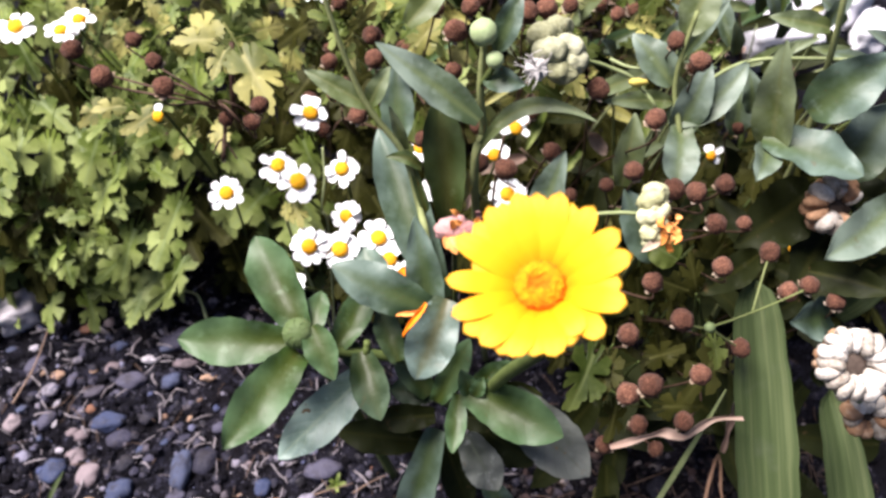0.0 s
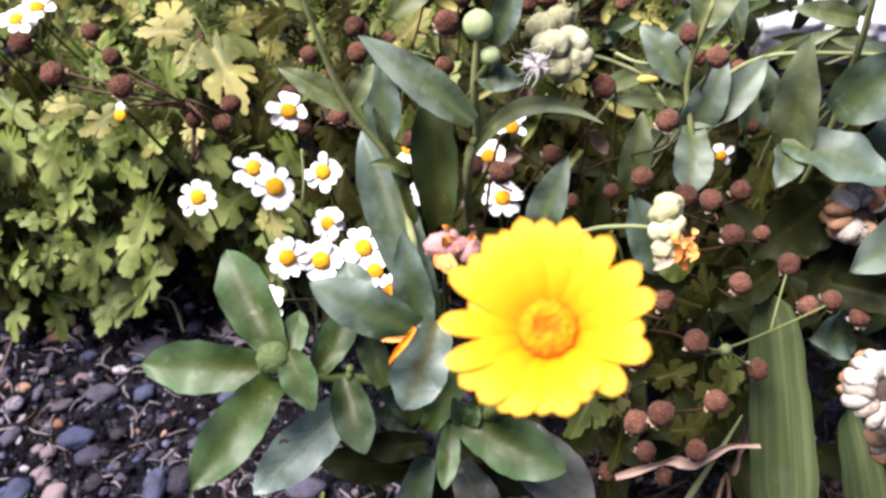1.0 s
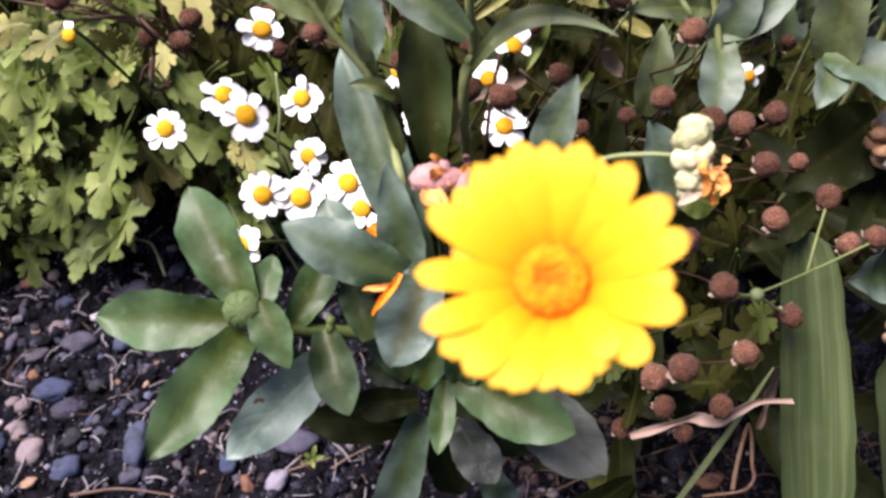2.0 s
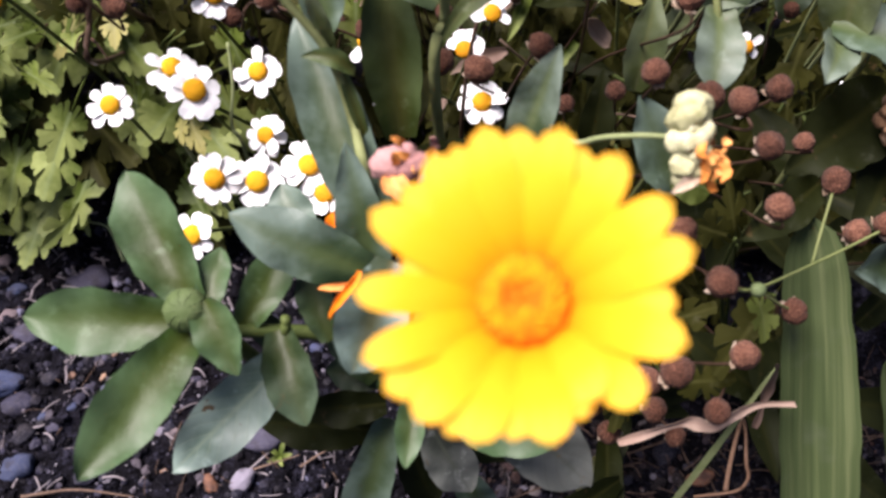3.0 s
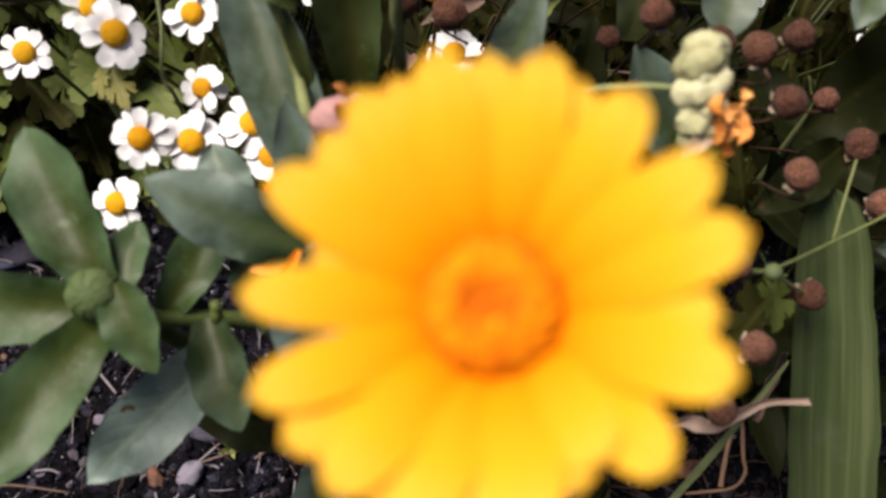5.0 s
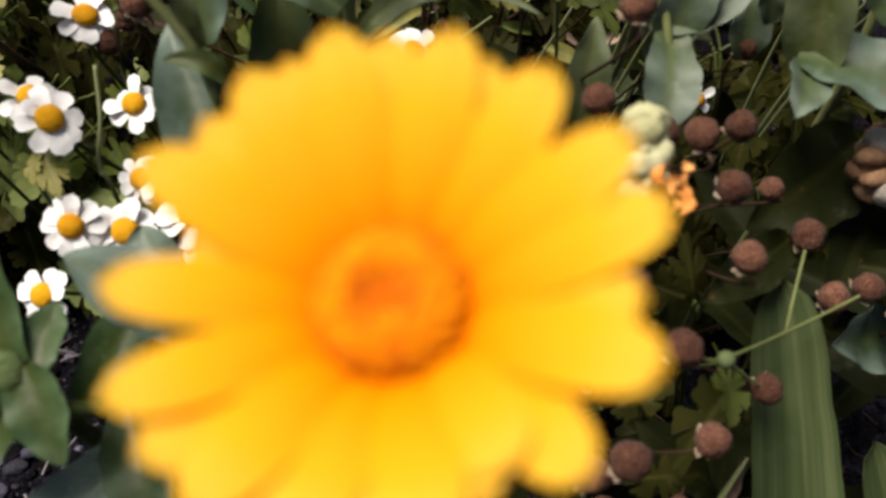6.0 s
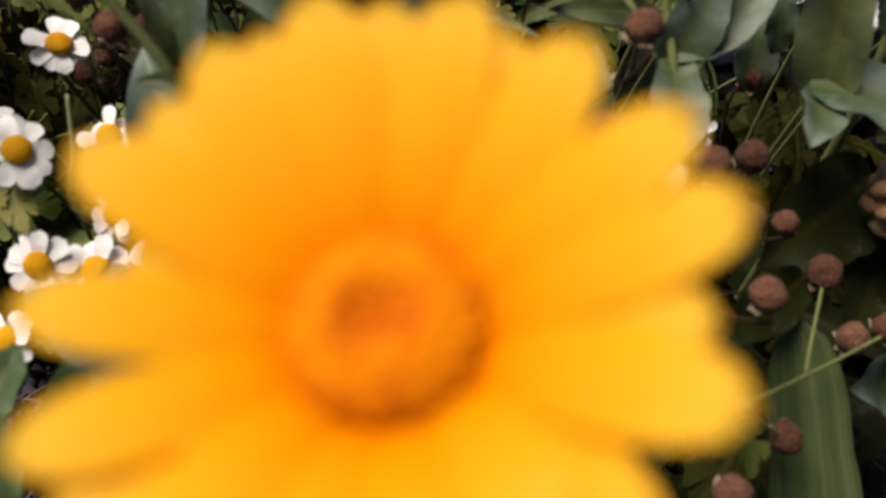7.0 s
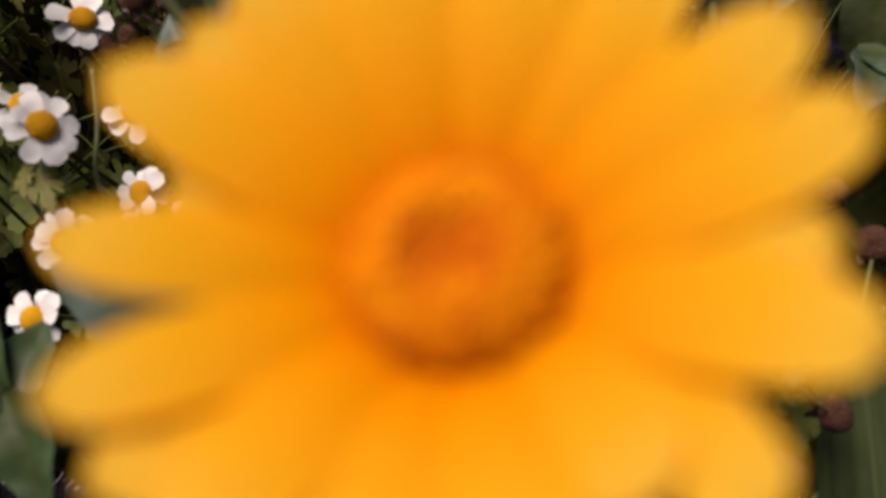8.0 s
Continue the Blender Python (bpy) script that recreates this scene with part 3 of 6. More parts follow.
for place, size, mat, label, k, turn, long in (
    ((-0.2791, 0.2800, 0.0060), 0.012, PEBBLE_PINK, "small tan pebble on dark soil", 4, 0.4, 1.1),
    ((-0.2672, 0.2979, 0.0060), 0.012, PEBBLE_RUST, "small rusty pebble on dark soil", 5, 0.2, 1.0),
    ((-0.2987, 0.3111, 0.0060), 0.016, PEBBLE_GREY, "small grey pebble on dark soil", 0, 0.2, 1.0),
    ((-0.2758, 0.2928, 0.0060), 0.016, PEBBLE_GREY, "upright grey pebble on dark soil", 1, 1.4, 1.3),
    ((-0.2829, 0.2478, 0.0060), 0.026, PEBBLE_BLUE, "dark blue pebble half sunk in soil", 2, 1.0, 1.1),
    ((-0.1733, 0.2547, 0.0060), 0.028, PEBBLE, "dark brown-grey stone on soil", 3, 1.2, 1.1),
    ((-0.2000, 0.3340, 0.0060), 0.018, PEBBLE_PINK, "pale flat pebble beside the leaf", 4, 0.0, 1.4),
    ((-0.1443, 0.2534, 0.0060), 0.014, PEBBLE_PINK, "small tan pebble on dark soil", 5, 0.6, 1.1),
    ((-0.1480, 0.3164, 0.0060), 0.018, PEBBLE_BLUE, "blue-grey pebble partly under a leaf", 0, 0.5, 1.2),
    ((-0.1830, 0.3782, 0.0060), 0.018, PEBBLE_BLUE, "blue-grey pebble near the foliage", 1, 0.5, 1.0),
):
    pebble(place, size, mat, label, k, turn, long)
for place, size, mat, label, k, turn, long in (
    ((-0.2094, 0.3588, 0.0060), 0.032, PEBBLE_GREY, "large flat purplish grey pebble", 2, 0.2, 1.4),
    ((-0.2699, 0.3744, 0.0060), 0.012, PEBBLE_PINK, "small pale pebble near the foliage", 3, 0.2, 1.0),
    ((-0.2856, 0.3676, 0.0060), 0.016, PEBBLE_RUST, "rusty brown pebble near the foliage", 4, 0.2, 1.0),
    ((-0.1168, 0.2219, 0.0060), 0.014, PEBBLE_RUST, "rusty brown pebble on soil", 5, 2.2, 1.3),
    ((-0.1916, 0.2283, 0.0060), 0.020, PEBBLE_GREY, "purplish grey pebble on soil", 0, 0.3, 1.0),
    ((-0.0971, 0.2226, 0.0060), 0.020, PEBBLE, "dark brown pebble on soil", 1, 0.7, 1.1),
    ((-0.1290, 0.2355, 0.0060), 0.018, PEBBLE_BLUE, "blue-grey pebble partly under a leaf", 2, 1.3, 1.1),
    ((-0.0494, 0.2505, 0.0060), 0.008, PEBBLE_RUST, "tiny tan pebble on soil", 3, 0.2, 1.0),
    ((0.1757, 0.2199, 0.0060), 0.020, PEBBLE_RUST, "brown stone among dry stalks", 4, 0.2, 1.1),
    ((0.1569, 0.2363, 0.0060), 0.022, PEBBLE, "dark stone among dry stalks", 5, 0.9, 1.1),
):
    pebble(place, size, mat, label, k, turn, long)

for x, y, size, turn, long in (
    (-0.2998, 0.3102, 0.0164, 0.3, 1.1),
    (-0.3015, 0.3455, 0.0108, 0.2, 1.2),
    (-0.2852, 0.2652, 0.0096, 0.0, 1.1),
    (-0.2941, 0.3012, 0.0081, 1.0, 1.3),
    (-0.2924, 0.2859, 0.0069, 1.4, 1.4),
    (-0.3239, 0.3495, 0.0109, 0.5, 1.1),
    (-0.2306, 0.3400, 0.0144, 0.0, 1.5),
    (-0.1790, 0.2260, 0.0076, 0.3, 1.1),
    (-0.3378, 0.3271, 0.0089, 0.8, 1.1),
    (-0.2405, 0.3271, 0.0071, 0.2, 1.3),
    (-0.3094, 0.3054, 0.0064, 0.2, 1.2),
    (-0.2069, 0.3054, 0.0052, 0.2, 1.2),
):
    pebble((x, y), size, PEBBLE_PALE, "small pale stone on dark soil", round(turn * 10), turn, long)
for x, y, size, turn, long in (
    (-0.2975, 0.3237, 0.0130, 0.1, 1.2),
    (-0.2527, 0.2231, 0.0130, 0.4, 1.1),
    (-0.1817, 0.3237, 0.0118, 0.0, 1.5),
    (-0.2109, 0.2914, 0.0075, 0.3, 1.1),
    (-0.2726, 0.3295, 0.0071, 0.0, 1.2),
    (-0.3093, 0.3271, 0.0071, 1.0, 1.2),
    (-0.1917, 0.2914, 0.0063, 1.0, 1.2),
    (-0.1454, 0.2301, 0.0055, 0.2, 1.2),
    (-0.1854, 0.3054, 0.0052, 0.5, 1.2),
):
    pebble((x, y), size, PEBBLE_TAN, "small tan stone on dark soil", round(turn * 10), turn, long)
for x, y, size, turn, long in (
    (-0.2859, 0.3207, 0.0153, 1.2, 1.2),
    (-0.2984, 0.2877, 0.0195, 0.9, 1.2),
    (-0.3024, 0.2674, 0.0101, 0.4, 1.2),
    (-0.3191, 0.3345, 0.0227, 0.7, 1.2),
    (-0.2510, 0.3102, 0.0105, 0.4, 1.1),
    (-0.1936, 0.3031, 0.0093, 0.1, 1.3),
    (-0.1668, 0.2809, 0.0137, 0.3, 1.1),
    (-0.2012, 0.2845, 0.0080, 0.8, 1.2),
    (-0.2152, 0.2578, 0.0112, 0.2, 1.2),
    (-0.3287, 0.3102, 0.0105, 0.5, 1.2),
    (-0.1549, 0.3031, 0.0116, 0.3, 1.2),
    (-0.1821, 0.2710, 0.0102, 0.9, 1.1),
    (-0.2331, 0.3031, 0.0081, 0.2, 1.2),
):
    pebble((x, y), size, PEBBLE_GREY, "grey stone half sunk in dark soil", round(turn * 10), turn, long)
for x, y, size, turn, long in (
    (-0.2181, 0.3516, 0.0145, 0.2, 1.3),
    (-0.2096, 0.3207, 0.0200, 0.5, 1.1),
    (-0.2577, 0.3531, 0.0145, 0.1, 1.3),
    (-0.3021, 0.2741, 0.0079, 0.2, 1.2),
    (-0.2226, 0.2643, 0.0090, 0.7, 1.2),
    (-0.2072, 0.2710, 0.0085, 0.3, 1.2),
    (-0.3185, 0.2960, 0.0104, 0.4, 1.1),
    (-0.3431, 0.3495, 0.0109, 0.4, 1.2),
):
    pebble((x, y), size, PEBBLE_BLUE, "small blue-grey stone on dark soil", round(turn * 10), turn, long)
for x, y, size, turn, long in (
    (-0.2409, 0.2723, 0.0238, 0.3, 1.2),
    (-0.2316, 0.2534, 0.0178, 0.8, 1.2),
    (-0.2661, 0.3102, 0.0175, 0.4, 1.2),
    (-0.2232, 0.2891, 0.0149, 0.1, 1.1),
    (-0.1929, 0.2732, 0.0136, 0.6, 1.2),
    (-0.3108, 0.2599, 0.0157, 0.2, 1.2),
    (-0.1626, 0.2960, 0.0150, 0.3, 1.3),
):
    pebble((x, y), size, PEBBLE, "dark stone half sunk in the soil", round(turn * 10), turn, long)

CHIP_MESHES = [ball_mesh("pebble", 140 + k, (1, 0.75 + 0.06 * (k % 3), 0.6), 0.5, 1.6, 2) for k in range(6)]
for me in CHIP_MESHES:
    me.polygons.foreach_set("use_smooth", [False] * len(me.polygons))
    me.materials.append(PEBBLE)
cr = random.Random(23)
for k in range(120):
    x, y = -0.40 + 0.46 * cr.random() ** 1.5, cr.uniform(0.18, 0.40)
    chip = obj("pebble", CHIP_MESHES[k % 6], None)
    size = 0.0022 + 0.0032 * cr.random() ** 2
    chip.location = (x, y, ground_z(x, y) + 0.35 * size)
    chip.rotation_euler = (cr.uniform(-0.5, 0.5), cr.uniform(-0.5, 0.5), cr.uniform(0, 6.3))
    chip.scale = (size, size, size)
    tagged(chip, "small angular stone chip on dark soil", "pebble", "pebbles on the soil")
pr = random.Random(21)
for k in range(50):
    x, y = -0.40 + 0.36 * pr.random() ** 2.2, pr.uniform(0.19, 0.42)
    s = 0.004 + 0.009 * pr.random() ** 3
    pebble((x, y), s, PEBBLE, "small stone on dark soil", k, pr.uniform(0, 6), pr.uniform(1.0, 1.35))


def rough_stone(place, size, seed, label, turn=0.0, mat=None):
    me = ball_mesh("edging_stone", seed, (1, 1, 1), 0.30, 1.3, 4, 0.0, 0.08, 4.0)
    for v in me.vertices:
        v.co = Vector((v.co.x, v.co.y * 0.8, v.co.z * 0.72)) * (0.72 / max(abs(c) for c in v.co.normalized()) ** 0.8)
    ob = obj("edging_stone", me, mat or WHITE_STONE)
    ob.location = (place[0], place[1], size * 0.2)
    ob.rotation_euler = (0, 0, turn)
    ob.scale = (size * 0.5,) * 3
    tagged(ob, label, "stone", "white edging stones")


rough_stone((-0.3415, 0.3796, 0.0200), 0.044, 3, "pale pinkish-grey rough stone beside the feverfew", 0.4, GREY_STONE)
rough_stone((0.3330, 0.6930, 0.0200), 0.100, 5, "bright white rough edging stone behind the plants", 0.2)
rough_stone((0.4361, 0.7055, 0.0200), 0.058, 6, "bright white rough edging stone behind the plants", 1.2)
rough_stone((0.2044, 0.7078, 0.0200), 0.040, 8, "white rough edging stone half hidden by plants", 2.0)
rough_stone((0.3728, 0.7469, 0.0200), 0.080, 9, "large white edging stone behind the plants", 2.6)
rough_stone((0.2525, 0.7423, 0.0200), 0.060, 10, "white edging stone behind the plants", 0.9)
rough_stone((0.2344, 0.7379, 0.0200), 0.045, 12, "white edging stone showing between stems", 0.4)
rough_stone((0.2728, 0.7020, 0.0200), 0.035, 13, "white edging stone showing between stems", 1.1)
rough_stone((0.3831, 0.7122, 0.0200), 0.050, 14, "white edging stone showing between stems", 2.0)
rough_stone((0.4218, 0.7558, 0.0200), 0.070, 15, "white edging stone showing between stems", 0.7)
rough_stone((0.3247, 0.7693, 0.0200), 0.060, 16, "white edging stone showing between stems", 1.7)
rough_stone((0.1935, 0.7601, 0.0200), 0.050, 17, "white edging stone showing between stems", 0.2)
rough_stone((0.1460, 0.7556, 0.0200), 0.040, 18, "white edging stone showing between stems", 1.4)

# ---- feverfew foliage ----
def lobed_leaf(name, seed, mat):
    """A feverfew leaf about one unit long along +y, face up: five round-toothed lobes about a broad midrib, on a thin stalk."""
    rr = random.Random(seed)
    nr, na = 4, 120
    a = np.linspace(0, 2 * np.pi, na, endpoint=False)
    jig = lambda k: 1 + k * rr.uniform(-1, 1)
    discs = [(0, 0, 0.16), (0, 0.15, 0.13), (0, -0.12, 0.12), (0, 0.30, 0.12), (0, 0.44, 0.065)]
    for side in (-1, 1):
        for x, y, r in ((0.09, 0.41, 0.055), (0.13, 0.30, 0.05), (0.24, 0.13, 0.075), (0.33, 0.21, 0.05), (0.37, 0.11, 0.05), (0.27, 0.24, 0.045), (0.23, -0.15, 0.07), (0.32, -0.11, 0.05), (0.33, -0.20, 0.045), (0.23, -0.25, 0.045), (0.11, -0.32, 0.05)):
            discs.append((side * x * jig(0.12), y * jig(0.10), 1.04 * r * jig(0.18)))
    rim = np.full(na, 0.05)
    for x, y, r in discs:
        along = x * np.sin(a) + y * np.cos(a)
        inside = along ** 2 - (x * x + y * y - r * r)
        rim = np.where(inside > 0, np.maximum(rim, along + np.sqrt(np.maximum(inside, 0))), rim)
    calm = np.convolve(np.concatenate([rim] * 3), np.hanning(35) / np.hanning(35).sum(), "same")[na : 2 * na]
    rows = [np.full(na, 0.001), np.minimum(0.36 * calm, 0.8 * rim), np.minimum(0.70 * calm, 0.92 * rim), rim]
    droop, fold, curl = rr.uniform(0.05, 0.35), rr.uniform(-0.05, 0.22), rr.uniform(0.0, 0.6)
    swing, tilt = rr.uniform(0, 6), rr.uniform(-0.12, 0.12)
    tops, uvs = [], []
    for f, r in zip((0.0, 0.36, 0.70, 1.0), rows):
        x, y = 0.88 * r * np.sin(a), 0.48 + 1.08 * r * np.cos(a)
        z = -droop * (y - 0.3) ** 2 + fold * np.abs(x) - curl * x * x + tilt * x + 0.025 * f * f * np.cos(3 * a + swing)
        tops.append(np.stack([x, y, z], -1))
        uvs.append(np.stack([y, 0.5 + x], -1))
    pts, uv = np.array(tops), np.array(uvs)
    n = nr * na
    verts = np.concatenate([pts.reshape(-1, 3), pts.reshape(-1, 3) - (0, 0, 0.010)])
    faces = []
    for i in range(nr - 1):
        for k in range(na):
            q = (i * na + k, (i + 1) * na + k, (i + 1) * na + (k + 1) % na, i * na + (k + 1) % na)
            faces.append(q[::-1])
            faces.append(tuple(n + v for v in q))
    last = (nr - 1) * na
    verts = np.concatenate([verts, verts[last : last + na], verts[n + last : n + last + na]])
    faces += [(2 * n + k, 2 * n + na + k, 2 * n + na + (k + 1) % na, 2 * n + (k + 1) % na) for k in range(na)]
    stalk, sf, su = tube([(0, -0.35, -0.12), (0, -0.1, -0.03), (0, 0.3, -0.02)], 0.016, 0.010, 5, 3)
    off = len(verts)
    verts = np.concatenate([verts, np.array([tuple(v) for v in stalk])])
    faces += [tuple(v + off for v in f) for f in sf]
    uv = np.concatenate([uv.reshape(-1, 2)] * 2 + [uv[-1]] * 2 + [np.array([(0.3, 0.6)] * len(stalk))])
    me = mesh_of(name, verts, faces, uv)
    me.materials.append(mat)
    return me


FERN_MESHES = [lobed_leaf("leaf", k, FERN) for k in range(8)]
FERN_SHADED_MESHES = [lobed_leaf("leaf", 20 + k, FERN_SHADED) for k in range(4)]
# half-dark feverfew copy: partial shade is put into its colour
FERN_HALF_SHADED = leaf_material("feverfew_leaf_half_shaded", (0.012, 0.020, 0.003), (0.042, 0.056, 0.009), (0.075, 0.09, 0.025), 0.5, (0.07, 0.085, 0.03), 0.05, 0.5, 0.12, 0.0, spots=0.3, spec=0.08)
FERN_HALF_SHADED_MESHES = [lobed_leaf("leaf", 50 + k, FERN_HALF_SHADED) for k in range(4)]
FERN_YELLOW_MESHES = [lobed_leaf("leaf", 30 + k, FERN_YELLOW) for k in range(3)]


def place_leaf(parent, mesh, base, out, face, size, name="leaf"):
    y = Vector(out).normalized()
    z = Vector(face) - y * Vector(face).dot(y)
    z.normalize()
    m = Matrix((y.cross(z), y, z)).transposed().to_4x4()
    return obj(name, mesh, None, parent, matrix=Matrix.Translation(base) @ m @ Matrix.Diagonal((size * 0.84, size * 1.08, size, 1)))


def feverfew_clump(centre, rx, ry, h, count, seed, label, meshes, size=(0.034, 0.050), yellow=0.0, inner=0.83):
    rr = random.Random(seed)
    plant = thing("feverfew_plant", (centre[0], centre[1], 0), label, "plant", "feverfew plants")
    c = Vector((centre[0], centre[1], 0))
    for k in range(count):
        az = rr.uniform(0, 2 * math.pi) if rr.random() < 0.35 else rr.gauss(-math.pi / 2, 1.0)
        el = math.asin(rr.uniform(0.08, 1.0))
        depth = 1 - 0.5 * rr.random() ** 1.5
        d = Vector((math.cos(el) * math.cos(az), math.cos(el) * math.sin(az), math.sin(el)))
        q = c + Vector((d.x * rx, d.y * ry, d.z * h)) * depth
        outward = Vector((d.x / rx, d.y / ry, d.z / h)).normalized()
        down = Vector((d.x, d.y - 0.5, -0.55)) + Vector((rr.gauss(0, 0.45), rr.gauss(0, 0.3), rr.gauss(0, 0.3)))
        face = outward + CAM_WAY * 0.7 + Vector((rr.gauss(0, 0.5), rr.gauss(0, 0.4), rr.gauss(0, 0.4)))
        # leaves deeper than inner take the darkened copy, painting shade between the outer ones
        pool = FERN_YELLOW_MESHES if rr.random() < yellow else (FERN_SHADED_MESHES if depth < inner else meshes)
        sz = rr.uniform(*size)
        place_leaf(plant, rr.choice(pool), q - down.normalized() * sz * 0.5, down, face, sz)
    for k in range(14):
        a = rr.uniform(0, 6.28)
        e = c + Vector((math.cos(a) * rx * 0.7, math.sin(a) * ry * 0.7, h * rr.uniform(0.6, 0.95)))
        b = c + Vector((math.cos(a) * rx * 0.2, math.sin(a) * ry * 0.2, -0.005))
        stem(plant, [b, (b + e) * 0.5 + Vector((0, 0, 0.03)), e], 0.0014, 0.0008, STEM, sides=5, n=5)
    return plant


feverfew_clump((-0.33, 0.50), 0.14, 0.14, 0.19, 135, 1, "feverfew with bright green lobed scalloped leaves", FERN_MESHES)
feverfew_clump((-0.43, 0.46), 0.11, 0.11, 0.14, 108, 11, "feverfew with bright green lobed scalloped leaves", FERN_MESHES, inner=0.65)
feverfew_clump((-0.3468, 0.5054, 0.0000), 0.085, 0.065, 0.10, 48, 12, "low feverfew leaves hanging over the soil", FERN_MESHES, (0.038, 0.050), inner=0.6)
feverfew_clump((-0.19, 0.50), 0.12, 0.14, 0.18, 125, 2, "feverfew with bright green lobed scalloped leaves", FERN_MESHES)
feverfew_clump((-0.07, 0.52), 0.11, 0.16, 0.17, 130, 3, "feverfew foliage under its flowers, coloured darker for shade", FERN_SHADED_MESHES)
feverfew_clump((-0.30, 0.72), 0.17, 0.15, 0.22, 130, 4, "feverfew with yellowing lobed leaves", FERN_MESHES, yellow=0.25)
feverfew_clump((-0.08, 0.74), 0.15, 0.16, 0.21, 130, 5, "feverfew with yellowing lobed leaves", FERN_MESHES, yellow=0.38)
feverfew_clump((0.10, 0.52), 0.12, 0.15, 0.13, 150, 6, "dense feverfew foliage, coloured darker for shade", FERN_SHADED_MESHES)
feverfew_clump((0.12, 0.76), 0.15, 0.14, 0.17, 130, 7, "feverfew foliage at the back, coloured darker for shade", FERN_SHADED_MESHES, yellow=0.1)
feverfew_clump((0.27, 0.48), 0.12, 0.13, 0.12, 130, 8, "dense feverfew foliage, coloured darker for shade", FERN_SHADED_MESHES)
feverfew_clump((0.15, 0.36), 0.07, 0.06, 0.11, 60, 9, "low green feverfew leaves under dried heads, coloured darker for shade", FERN_SHADED_MESHES, (0.02, 0.03))

yellow_top = thing("feverfew_shoot", (-0.2026, 0.6597, 0.0000), "tall feverfew shoot with large yellowed leaves", "plant", "feverfew plants")
for base, tip, size in (
    ((-0.1155, 0.3874, 0.2872), (-0.0921, 0.3457, 0.2764), 1.0),
    ((-0.1193, 0.3880, 0.2846), (-0.1262, 0.3650, 0.2807), 1.0),
    ((-0.1224, 0.3893, 0.2855), (-0.1519, 0.3873, 0.2872), 1.0),
    ((-0.1236, 0.3905, 0.2803), (-0.1481, 0.4161, 0.2830), 1.0),
    ((-0.1092, 0.3957, 0.2840), (-0.0905, 0.4108, 0.2792), 1.0),
    ((-0.1550, 0.3562, 0.2654), (-0.1751, 0.3377, 0.2647), 0.9),
    ((-0.1740, 0.3575, 0.2663), (-0.1941, 0.3514, 0.2682), 0.7),
):
    d = Vector(tip) - Vector(base)
    place_leaf(yellow_top, FERN_YELLOW_MESHES[int(size * 10) % 3], base, d, CAM_WAY + Vector((0.3 * math.sin(d.x * 900), 0.3 * math.cos(d.z * 700), 0)), d.length * 0.92)
stem(yellow_top, [(-0.1865, 0.5768, 0.0000), (-0.1258, 0.3851, 0.2307), (-0.1182, 0.3899, 0.2829)], 0.0022, 0.0015, STEM_RED)

stem(yellow_top, [(-0.1175, 0.3470, 0.2700), (-0.1196, 0.3412, 0.2610), (-0.1251, 0.3415, 0.2368), (-0.2003, 0.5613, 0.0000)], 0.0012, 0.0014, STEM_RED, "dead_stalk", "dark purplish dead stalk", rough=0.3)
for base, tip in (((-0.1193, 0.3386, 0.2592), (-0.1252, 0.3300, 0.2562)), ((-0.1208, 0.3394, 0.2537), (-0.1127, 0.3291, 0.2526))):
    stem(yellow_top, [base, Vector(base).lerp(Vector(tip), 0.5) + Vector((0, 0, 0.003)), tip], 0.0007, 0.0005, STEM_RED, "dead_stalk", rough=0.4)

# leafy tips showing between the taller stems
# some of these leaves use the half-dark copy that stands for shade
lr = random.Random(61)
